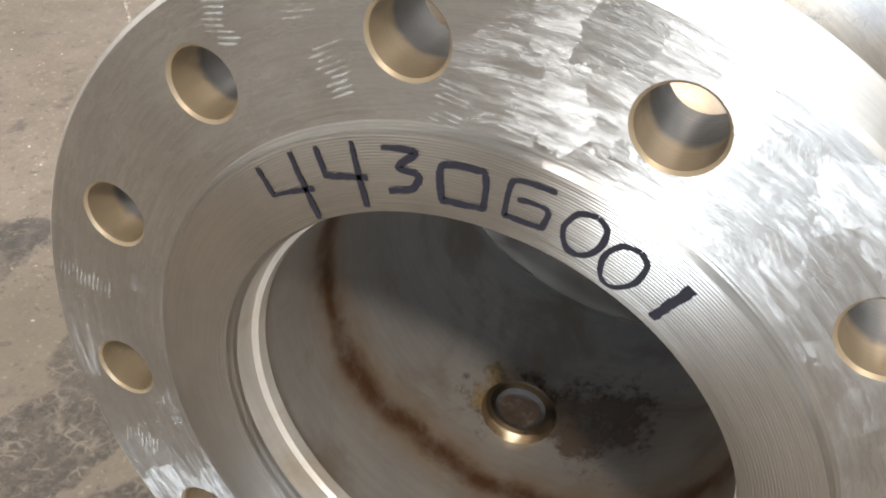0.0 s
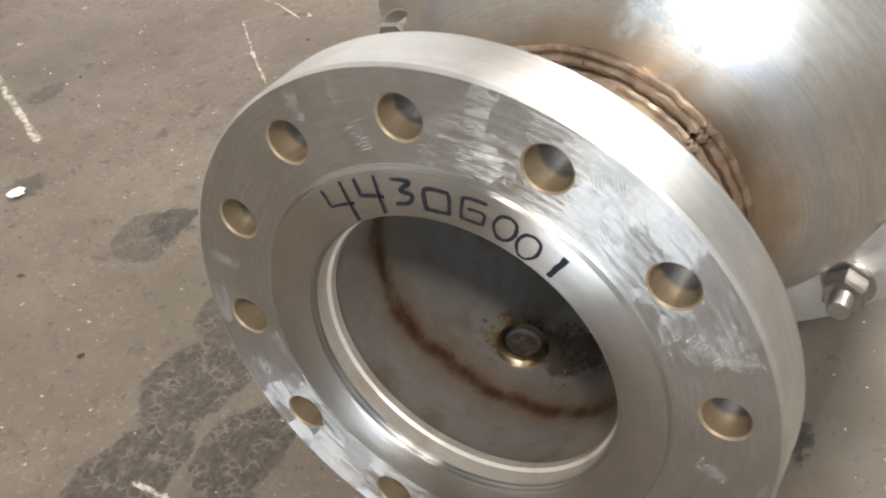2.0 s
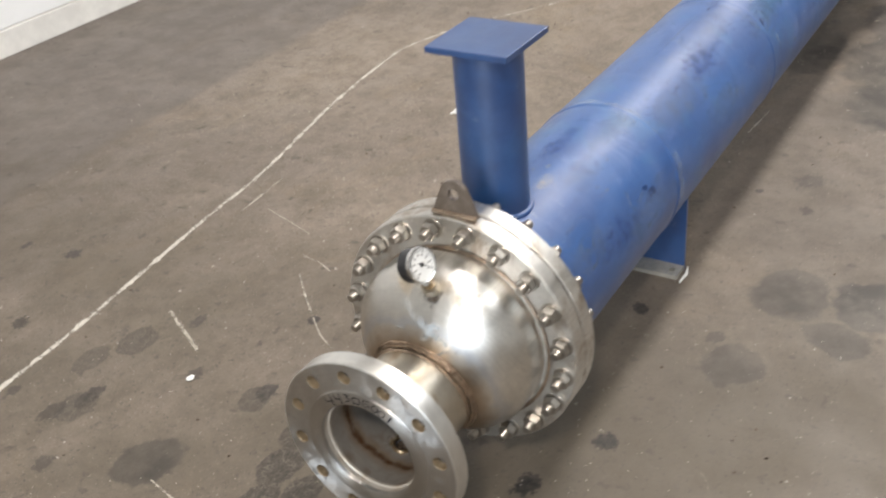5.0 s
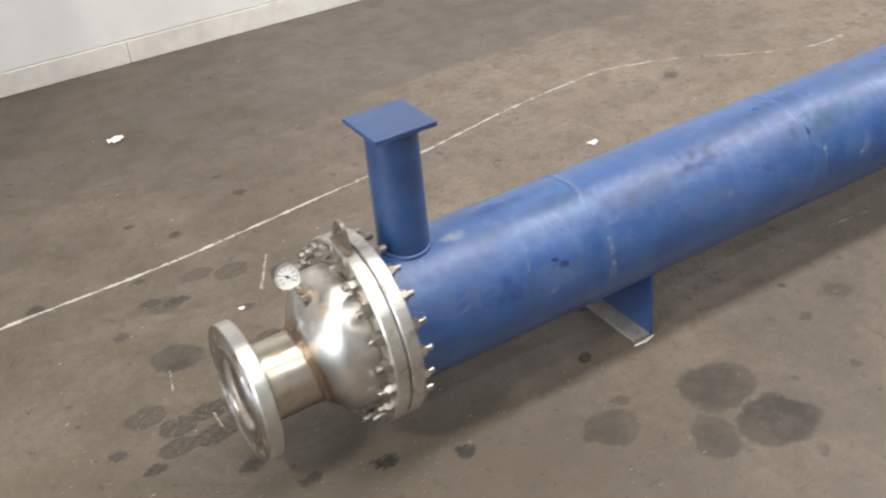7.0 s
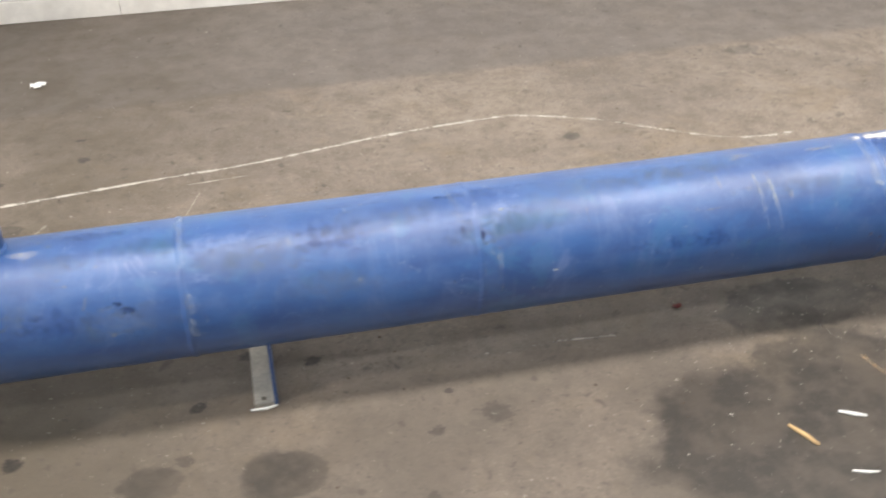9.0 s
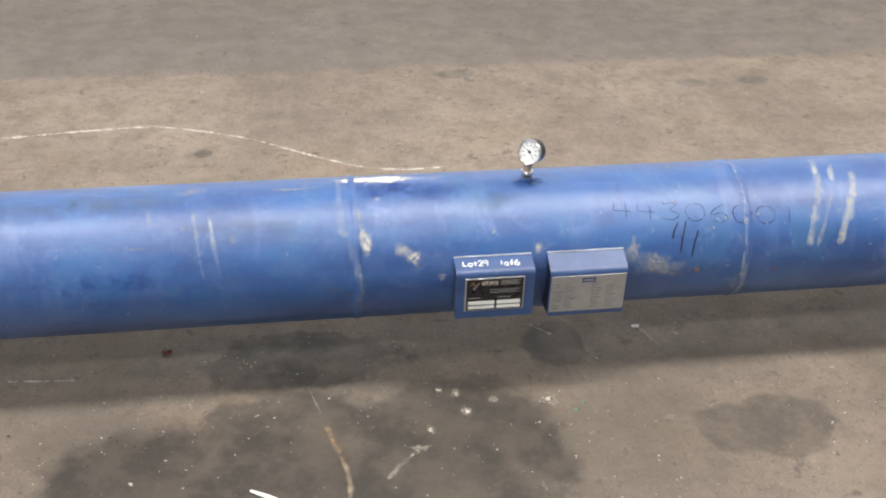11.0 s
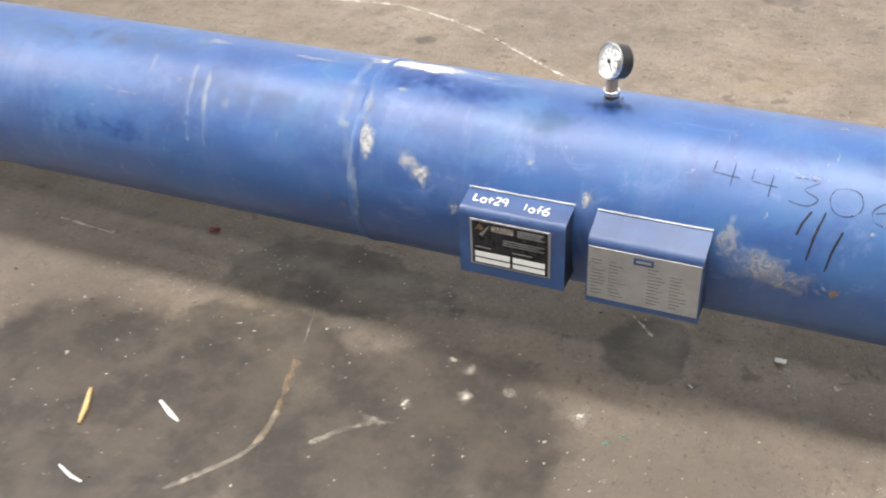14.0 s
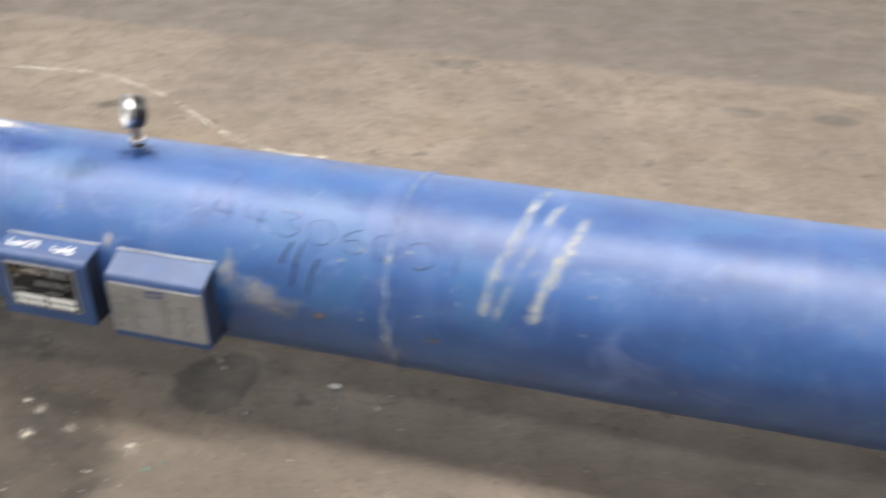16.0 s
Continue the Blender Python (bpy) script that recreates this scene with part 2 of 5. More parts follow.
def steel(name, base, rough, mode="brushed", tint=None, centre=(NY, NZ), metal=1.0, swirl_gloss=0.0, heat=None, relief=0.22, cells=55.0, burn=None, patchy=1.0):
    """Stainless steel: turned, ground or rolled, with heat tint by noise; heat: radius and reach of a brown tint round the axis."""
    m = Nodes(name)
    p = m.place()
    x, y, z = m.xyz(p)
    dy, dz = m.math("SUBTRACT", y, centre[0]), m.math("SUBTRACT", z, centre[1])
    rad = m.math("SQRT", m.math("ADD", m.math("MULTIPLY", dy, dy), m.math("MULTIPLY", dz, dz)))
    ang = m.math("ARCTAN2", dy, dz)
    big, mid = m.noise(p, 9.0, 4), m.noise(p, 38.0, 5)
    grain = None
    if mode == "turned":      # fine concentric grooves
        groove = m.math("SINE", m.math("MULTIPLY", rad, 2 * math.pi / 0.0011))
        streak = m.noise(m.vec(m.math("MULTIPLY", rad, 900.0), m.math("MULTIPLY", ang, 2.5), 0.0), 1.0, 2)
        height = m.math("ADD", m.math("MULTIPLY", groove, 0.5), streak)
    elif mode == "ground":    # overlapping passes of a grinding disc, each with its own direction and bow
        wob = m.math("MULTIPLY", m.math("SUBTRACT", m.noise(p, 70.0, 4, 0.7), 0.5), 0.035)
        cell = m.node("ShaderNodeTexVoronoi")
        cell.voronoi_dimensions = "2D"
        cell.inputs["Scale"].default_value = cells
        m.link(m.vec(m.math("ADD", dy, wob), m.math("SUBTRACT", dz, wob), 0.0), cell.inputs["Vector"])
        pick = m.node("ShaderNodeSeparateColor")
        m.link(cell.outputs["Color"], pick.inputs[0])
        lay = m.math("ADD", ang, m.math("MULTIPLY", m.math("SUBTRACT", pick.outputs[0], 0.5), 0.55 * patchy))
        brush = m.noise(m.vec(m.math("MULTIPLY", rad, 400.0), m.math("MULTIPLY", ang, 11.0), m.math("MULTIPLY", pick.outputs[1], 9.0)), 1.0, 3, 0.65)
        lay = m.math("ADD", lay, m.math("MULTIPLY", m.math("SUBTRACT", brush, 0.5), 1.0))
        sn, cs = m.math("SINE", lay), m.math("COSINE", lay)
        grain = m.vec(0.0, sn, cs)
        u = m.math("ADD", m.math("MULTIPLY", dy, sn), m.math("MULTIPLY", dz, cs))
        v = m.math("SUBTRACT", m.math("MULTIPLY", dy, cs), m.math("MULTIPLY", dz, sn))
        u = m.math("ADD", u, m.math("MULTIPLY", m.math("MULTIPLY", v, v), 5.0))
        streak = m.noise(m.vec(m.math("MULTIPLY", u, 620.0), m.math("MULTIPLY", v, 26.0), m.math("MULTIPLY", pick.outputs[1], 9.0)), 1.0, 3, 0.7)
        height = streak
    else:                     # rolled or brushed round the axis
        streak = m.noise(m.vec(m.math("MULTIPLY", x, 320.0), m.math("MULTIPLY", ang, 3.0), rad), 1.0, 3, 0.7)
        height = streak
    lo, hi = tuple(c * 0.87 for c in base), tuple(min(1, c * 1.06) for c in base)
    c = m.mix(m.ramp(m.math("ADD", m.math("MULTIPLY", big, 0.6), m.math("MULTIPLY", mid, 0.4)), 0.34, 0.66), lo, hi)
    c = m.mix(m.ramp(streak, 0.36, 0.62, 0.42 if mode == "ground" else 0.22, 0.0), c, tuple(0.62 * q for q in base))
    if tint:
        c = m.mix(m.ramp(m.noise(p, 16.0, 5, 0.65, 0.6), 0.50, 0.68, 0.0, 0.75), c, tint)
    if heat:
        band = m.math("ADD", rad, m.math("MULTIPLY", m.math("SUBTRACT", m.noise(p, 22.0, 4), 0.5), heat[1]))
        c = m.mix(m.ramp(band, heat[0], heat[0] + heat[1], 0.8, 0.0), c, (0.47, 0.34, 0.22))
        c = m.mix(m.math("MULTIPLY", m.ramp(band, heat[0] + heat[1] * 0.7, heat[0] + heat[1], 0.0, 0.3), m.ramp(band, heat[0] + heat[1], heat[0] + heat[1] * 1.5, 1.0, 0.0)), c, (0.46, 0.52, 0.66))
    if burn:
        far = m.math("ABSOLUTE", m.math("SUBTRACT", m.math("ADD", x, m.math("MULTIPLY", m.math("SUBTRACT", m.noise(p, 20.0, 5), 0.5), 0.03)), burn[0]))
        patchy_burn = m.ramp(m.noise(p, 34.0, 5, 0.7), 0.30, 0.62, 0.45, 1.0)
        c = m.mix(m.math("MULTIPLY", m.ramp(far, burn[1] * 0.3, burn[1] * 1.5, 0.75, 0.0), patchy_burn), c, (0.34, 0.235, 0.14))
        c = m.mix(m.math("MULTIPLY", m.ramp(far, burn[1] * 0.05, burn[1] * 0.6, 0.95, 0.0), patchy_burn), c, (0.125, 0.055, 0.024))
    r = m.math("ADD", m.ramp(big, 0.3, 0.7, rough - 0.02, rough + 0.03), m.math("MULTIPLY", m.math("SUBTRACT", streak, 0.5), 0.7 * relief))
    if mode == "ground":
        r = m.math("ADD", r, m.math("MULTIPLY", m.math("SUBTRACT", pick.outputs[2], 0.5), 0.14 * patchy))
    if swirl_gloss:
        m.bsdf.inputs["Anisotropic"].default_value = swirl_gloss
        if grain is None:
            t = m.node("ShaderNodeTangent")
            t.direction_type, t.axis = "RADIAL", "X"
            grain = t.outputs[0]
            m.bsdf.inputs["Anisotropic Rotation"].default_value = 0.25
        m.link(grain, m.bsdf.inputs["Tangent"])
    return m.done(c, r, metal, m.bump(height, relief, 0.0005, m.bump(big, 0.03, 0.003)))


def hole_steel():
    """Drilled wall: its lit mouth painted tan, the shade further in painted dark grey."""
    m = Nodes("bolt_hole_steel")
    p = m.place()
    x, y, z = m.xyz(p)
    n = m.noise(p, 60.0, 4)
    ring = m.noise(m.vec(m.math("MULTIPLY", x, 500.0), 0.0, 0.0), 1.0, 2)
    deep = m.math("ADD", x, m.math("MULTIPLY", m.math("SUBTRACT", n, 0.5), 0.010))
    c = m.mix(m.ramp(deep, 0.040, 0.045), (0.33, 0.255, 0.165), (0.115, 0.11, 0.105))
    return m.done(c, m.ramp(ring, 0.3, 0.7, 0.38, 0.52), 0.4, m.bump(ring, 0.2, 0.0005))


def blue_paint(name, dusty=0.5, tone=1.0):
    m = Nodes(name)
    p = m.place()
    long_ = m.noise(m.scaled(p, (2.2, 9.0, 9.0)), 1.0, 5, 0.6)
    mid, fine = m.noise(p, 11.0, 6, 0.65), m.noise(p, 120.0, 4, 0.7)
    around = m.noise(m.scaled(p, (18.0, 3.4, 3.4)), 1.0, 6, 0.65, 0.6)
    blotch, cloud = m.noise(p, 4.0, 7, 0.7, 0.8), m.noise(p, 7.0, 7, 0.72, 1.0)
    c = m.mix(m.ramp(long_, 0.35, 0.65), tuple(tone * q for q in (0.009, 0.062, 0.235)), tuple(tone * q for q in (0.017, 0.098, 0.32)))
    c = m.mix(m.ramp(mid, 0.42, 0.70, 0.0, 0.55 * dusty + 0.08), c, (0.060, 0.130, 0.330))
    c = m.mix(m.ramp(blotch, 0.53, 0.61, 0.0, 0.55 * dusty), c, (0.030, 0.130, 0.31))
    c = m.mix(m.ramp(blotch, 0.46, 0.32, 0.0, 0.6 * dusty), c, (0.009, 0.046, 0.185))
    c = m.mix(m.math("MULTIPLY", m.ramp(around, 0.54, 0.72), 0.35 * dusty), c, (0.120, 0.190, 0.400))
    c = m.mix(m.ramp(cloud, 0.56, 0.68, 0.0, 0.60 * dusty), c, (0.125, 0.195, 0.42))
    c = m.mix(m.ramp(m.noise(p, 26.0, 6, 0.75, 0.5), 0.64, 0.72, 0.0, 0.50 * dusty + 0.05), c, (0.28, 0.33, 0.43))
    c = m.mix(m.ramp(m.noise(p, 70.0, 4, 0.7, 0.4), 0.66, 0.72, 0.0, 0.5 * dusty), c, (0.010, 0.030, 0.12))
    c = m.mix(m.ramp(m.noise(m.scaled(p, (60.0, 22.0, 22.0)), 1.0, 5, 0.7, 0.3), 0.66, 0.71, 0.0, 0.7 * dusty), c, (0.30, 0.34, 0.40))
    r = m.math("ADD", m.ramp(mid, 0.3, 0.75, 0.40, 0.54), m.ramp(cloud, 0.54, 0.68, 0.0, 0.15 * dusty))
    m.bsdf.inputs["Coat Weight"].default_value = 0.75
    m.link(m.ramp(m.noise(p, 5.0, 6, 0.7), 0.35, 0.65, 0.40, 0.56), m.bsdf.inputs["Coat Roughness"])
    m.bsdf.inputs["Coat IOR"].default_value = 1.65
    return m.done(c, r, 0.0, m.bump(fine, 0.12, 0.0008, m.bump(mid, 0.2, 0.004)))


def flaky(name, colour, bar=1.2, scale=90.0, rough=0.9, soft=0.2, most=1.0):
    """Chalk, marker or scuff that covers its ground in part, less towards its edges."""
    m = Nodes(name)
    p = m.place()
    cover = m.node("ShaderNodeAttribute")
    cover.attribute_name = "cover"
    grain, cloud = m.ramp(m.noise(p, scale, 5, 0.72), 0.30, 0.70), m.ramp(m.noise(p, scale * 0.14, 3), 0.32, 0.68)
    n = m.math("ADD", m.math("MULTIPLY", grain, 0.6), m.math("MULTIPLY", cloud, 0.4))
    n = m.math("ADD", n, m.math("MULTIPLY", cover.outputs["Fac"], 0.9))
    return m.done(colour, rough, 0.0, None, m.ramp(n, bar, bar + soft, 0.0, most))


FLOOR = floor_material()
WALL = plain("white_wall_panel", (0.88, 0.895, 0.91), 0.45, 0, 6.0, 0.04, 0.03)
KERB = plain("white_painted_kerb", (0.80, 0.79, 0.76), 0.6, 0, 14.0, 0.10, 0.10)
SHED = plain("grey_shed_wall", (0.42, 0.41, 0.39), 0.8, 0, 3.0, 0.10, 0.05)
CEILING = plain("pale_ceiling", (0.60, 0.59, 0.57), 0.9, 0, 3.0, 0.06, 0.03)
FACE = steel("ground_steel_face", (0.63, 0.62, 0.605), 0.42, "ground", swirl_gloss=0.88, relief=0.45, cells=42.0, patchy=0.7)
RIM = steel("turned_steel_rim", (0.78, 0.77, 0.74), 0.40, "brushed", swirl_gloss=0.4)
RAISED = steel("grooved_raised_face", (0.53, 0.515, 0.49), 0.34, "turned", swirl_gloss=0.88, relief=0.3)
BORE = steel("bore_steel", (0.44, 0.405, 0.365), 0.33, "brushed", (0.28, 0.22, 0.165), metal=0.6, burn=(0.098, 0.020))
# the deep shade inside the head is painted into these two dark colours
SHEET = plain("shaded_tube_sheet", (0.050, 0.062, 0.090), 0.5, 0.2, 30.0, 0.3, 0.1)
LINING = plain("shaded_head_lining", (0.20, 0.17, 0.145), 0.45, 0.3, 30.0, 0.35, 0.1)
HOLE = hole_steel()
NECK = steel("pickled_pipe_steel", (0.70, 0.65, 0.56), 0.32, "brushed", (0.50, 0.38, 0.25))
DOME = steel("polished_head_steel", (0.82, 0.80, 0.76), 0.38, "ground", None, (NY, NZ), heat=(0.118, 0.045), relief=0.10, swirl_gloss=0.6, cells=24.0, patchy=0.5)
PLATE = steel("matt_flange_steel", (0.74, 0.72, 0.68), 0.42, "ground", (0.40, 0.33, 0.26), (0, H))
STUD = steel("stud_steel", (0.47, 0.44, 0.40), 0.34, "brushed", None, (0, H))
SHINE = steel("bright_bore_steel", (0.72, 0.67, 0.60), 0.38, "brushed", (0.54, 0.44, 0.33), metal=0.5)
WELD = plain("heat_tinted_weld", (0.40, 0.31, 0.235), 0.38, 0.85, 160.0, 0.35, 0.5)
BURNT = plain("scorched_steel", (0.10, 0.075, 0.055), 0.45, 0.8, 120.0, 0.5, 0.4)
LUGM = plain("dull_lug_steel", (0.34, 0.29, 0.25), 0.42, 0.8, 60.0, 0.25, 0.3)
GASKET = plain("dark_gasket", (0.045, 0.045, 0.048), 0.8, 0, 80.0, 0.2, 0.1)
BLUE = blue_paint("worn_blue_paint", 0.80, 0.95)
BLUE2 = blue_paint("clean_blue_paint", 0.20, 0.62)
# near-black colour stands in for shade at the bracket sides
SHADY = plain("shaded_side_paint", (0.012, 0.018, 0.040), 0.6, 0, 60.0, 0.3, 0.1)
GALV = plain("bare_grey_plate", (0.44, 0.42, 0.37), 0.45, 0.4, 70.0, 0.2, 0.2)
BLACK = plain("black_gauge_case", (0.018, 0.018, 0.020), 0.38, 0, 90.0, 0.2, 0.1)
CHROME = plain("bright_bezel_steel", (0.66, 0.66, 0.66), 0.22, 1.0, 120.0, 0.08, 0.05)
BRASS = plain("brass_fitting", (0.36, 0.27, 0.17), 0.35, 1.0, 120.0, 0.15, 0.15)
DIAL = plain("white_dial", (0.80, 0.80, 0.79), 0.35, 0, 60.0, 0.03, 0.02)
INK = plain("black_ink", (0.016, 0.015, 0.022), 0.5, 0, 200.0, 0.3, 0.0)
PEN = flaky("worn_black_marker", (0.012, 0.014, 0.03), 0.82, 160.0, 0.5, 0.7, 0.72)
MARK = flaky("black_marker", (0.012, 0.011, 0.02), 0.62, 200.0, 0.5, 0.25)
WHITEPEN = flaky("white_paint_marker", (0.85, 0.85, 0.84), 0.70, 200.0, 0.6, 0.25)
CHALK = flaky("chalk_line", (0.62, 0.585, 0.52), 0.91, 90.0, 0.9, 0.5, 0.90)
SCUFF = flaky("pale_scuff", (0.34, 0.38, 0.44), 1.26, 70.0, 0.8, 0.5, 0.6)
CHALKY = flaky("chalky_stroke", (0.46, 0.53, 0.60), 0.86, 50.0, 0.9, 1.0, 0.55)
SEAMY = flaky("pale_seam_dust", (0.40, 0.48, 0.58), 0.98, 70.0, 0.8, 1.1, 0.50)
HAZE = flaky("scratched_grey_haze", (0.42, 0.44, 0.48), 0.84, 130.0, 0.8, 1.2, 0.75)
RUBCHALK = flaky("white_rubbed_chalk", (0.58, 0.61, 0.58), 0.92, 65.0, 0.9, 1.2, 0.66)
DUST = flaky("grey_dust_film", (0.150, 0.205, 0.315), 0.80, 28.0, 0.85, 1.2, 0.48)
RUBBED = flaky("bare_rubbed_patch", (0.64, 0.63, 0.59), 0.90, 110.0, 0.8, 1.0, 0.72)
WORN = flaky("worn_floor_spot", (0.46, 0.42, 0.36), 1.0, 75.0, 0.9, 0.8, 0.55)
PRIMER = flaky("bare_white_primer", (0.72, 0.71, 0.69), 0.80, 75.0, 0.8, 0.75, 0.92)
DEEP = flaky("fresh_blue_paint", (0.010, 0.055, 0.26), 0.95, 40.0, 0.4, 0.9, 0.5)
TEAL = flaky("greenish_stain", (0.045, 0.15, 0.29), 0.95, 40.0, 0.6, 0.9, 0.4)
GLINT = flaky("painted_glint_streak", (0.80, 0.88, 0.95), 1.0, 110.0, 0.42, 0.9, 0.55)
HATCH = flaky("glint_hatching", (0.86, 0.87, 0.86), 0.88, 160.0, 0.40, 0.9, 0.36)
STRAWTINT = flaky("straw_heat_tint", (0.50, 0.38, 0.24), 0.80, 30.0, 0.35, 1.0, 0.42)
SCORCH = flaky("scorch_stain", (0.085, 0.062, 0.045), 0.9, 120.0, 0.5, 0.6, 0.9)
OCHRE = flaky("ochre_burn", (0.30, 0.20, 0.07), 0.95, 120.0, 0.6, 0.8, 0.65)
RUSTY = flaky("rust_mark", (0.33, 0.23, 0.14), 0.92, 80.0, 0.8, 0.7, 0.62)
TEALSPOT = flaky("teal_paint_spot", (0.10, 0.26, 0.21), 0.8, 120.0, 0.7, 0.5, 0.6)
GREEN = flaky("green_marker", (0.04, 0.42, 0.20), 0.7, 150.0)
LABELBLACK = plain("black_label", (0.020, 0.020, 0.024), 0.3, 0.2, 60.0, 0.15, 0.02)
LABELSILVER = plain("silver_label", (0.42, 0.425, 0.43), 0.38, 0.6, 60.0, 0.12, 0.05)
PAPER = plain("white_paper", (0.82, 0.82, 0.80), 0.8, 0, 40.0, 0.05, 0.1)
STRAW = plain("straw_wood", (0.62, 0.42, 0.20), 0.7, 0, 90.0, 0.2, 0.2)
GRIT = plain("pale_grit", (0.42, 0.39, 0.34), 0.8, 0, 90.0, 0.2, 0.2)
LAMPGLASS = Nodes("lamp_diffuser")
LAMPGLASS.bsdf.inputs["Emission Color"].default_value = (1, 0.97, 0.92, 1)
LAMPGLASS.bsdf.inputs["Emission Strength"].default_value = 3.0
LAMPGLASS = LAMPGLASS.done((0.8, 0.8, 0.8), 0.5)

# ---------------------------------------------------------------- mesh helpers
from mathutils.geometry import tessellate_polygon


def mesh_object(name, bm, material, smooth=True):
    me = bpy.data.meshes.new(name)
    bmesh.ops.recalc_face_normals(bm, faces=bm.faces)
    bm.to_mesh(me)
    bm.free()
    if smooth:
        me.polygons.foreach_set("use_smooth", [True] * len(me.polygons))
        me.set_sharp_from_angle(angle=radians(32))
    me.materials.append(material)
    return new(name, me)


def part(name, bm, material, parent, label="", smooth=True):
    ob = mesh_object(name, bm, material, smooth)
    ob.parent = parent
    ob.matrix_parent_inverse = parent.matrix_world.inverted()
    return tagged(ob, label)


def thing(name, place, label, category, group="", kind=""):
    ob = new(name)
    ob.empty_display_size = 0.05
    ob.location = place
    bpy.context.view_layer.update()
    return tagged(ob, label, category, group, kind)


def lathe(bm, profile, segs=96, yc=0.0, zc=H, closed=False):
    """A surface turned round an axis along x, from (x, radius) pairs."""
    rings = []
    for px, pr in profile:
        if pr < 1e-6:
            rings.append([bm.verts.new((px, yc, zc))])
        else:
            rings.append([bm.verts.new((px, yc + pr * math.sin(a), zc + pr * math.cos(a))) for a in (2 * math.pi * k / segs for k in range(segs))])
    pairs = list(zip(rings, rings[1:])) + ([(rings[-1], rings[0])] if closed else [])
    for a, b in pairs:
        for k in range(segs):
            j = (k + 1) % segs
            vs = [a[k % len(a)], a[j % len(a)], b[j % len(b)], b[k % len(b)]]
            vs = list(dict.fromkeys(vs))
            if len(vs) > 2:
                bm.faces.new(vs)
    return bm


def spun(profile, m, segs=32):
    """A turned body along its own x axis, laid at the pose m."""
    bm = lathe(bmesh.new(), profile, segs, 0, 0)
    bmesh.ops.transform(bm, matrix=m, verts=bm.verts)
    return bm


def toward(place, direction, twist=0.0):
    """A pose whose x axis points along direction."""
    q = Vector(direction).to_track_quat("X", "Z")
    return Matrix.Translation(place) @ q.to_matrix().to_4x4() @ Matrix.Rotation(twist, 4, "X")


def box(bm, lo, hi, bevel=0.0):
    start = len(bm.verts)
    vs = [bm.verts.new((x, y, z)) for x in (lo[0], hi[0]) for y in (lo[1], hi[1]) for z in (lo[2], hi[2])]
    fs = [bm.faces.new([vs[k] for k in f]) for f in ((0, 1, 3, 2), (4, 6, 7, 5), (0, 4, 5, 1), (2, 3, 7, 6), (0, 2, 6, 4), (1, 5, 7, 3))]
    if bevel:
        es = list({e for f in fs for e in f.edges})
        bmesh.ops.bevel(bm, geom=es, offset=bevel, segments=2, affect="EDGES", profile=0.5)
    return bm


def pierced(bm, outer, holes, axis_from, axis_to, chamfer=0.0):
    """A plate between two x planes, cut out of the (y, z) outline outer with round holes (y, z, radius)."""
    loops = [outer] + [[(hy + hr * math.cos(t), hz + hr * math.sin(t)) for t in (2 * math.pi * k / 28 for k in range(28))] for hy, hz, hr in holes]
    flat = [Vector((y, z, 0)) for loop in loops for y, z in loop]
    tris = tessellate_polygon([[Vector((y, z, 0)) for y, z in loop] for loop in loops])
    for px in (axis_from, axis_to):
        vs = [bm.verts.new((px, v.x, v.y)) for v in flat]
        for tri in tris:
            bm.faces.new([vs[k] for k in tri])
    base = 0
    for n, loop in enumerate(loops):
        ring = [[bm.verts.new((px, y, z)) for y, z in loop] for px in (axis_from, axis_to)]
        if n == 0:
            for k in range(len(loop)):
                j = (k + 1) % len(loop)
                bm.faces.new((ring[0][k], ring[0][j], ring[1][j], ring[1][k]))
        base += len(loop)
    return bm


def tube(bm, points, radius, segs=10):
    """A round rod through points, with capped ends."""
    pts = [Vector(p) for p in points]
    rings = []
    for k, p in enumerate(pts):
        d = (pts[min(k + 1, len(pts) - 1)] - pts[max(k - 1, 0)]).normalized()
        a = d.orthogonal().normalized()
        b = d.cross(a)
        r = radius[k] if isinstance(radius, (list, tuple)) else radius
        rings.append([bm.verts.new(p + r * (a * math.cos(t) + b * math.sin(t))) for t in (2 * math.pi * q / segs for q in range(segs))])
    for a, b in zip(rings, rings[1:]):
        for k in range(segs):
            j = (k + 1) % segs
            bm.faces.new((a[k], a[j], b[j], b[k]))
    bm.faces.new(rings[0])
    bm.faces.new(rings[-1])
    return bm


def cover_layer(bm):
    return bm.verts.layers.float.get("cover") or bm.verts.layers.float.new("cover")


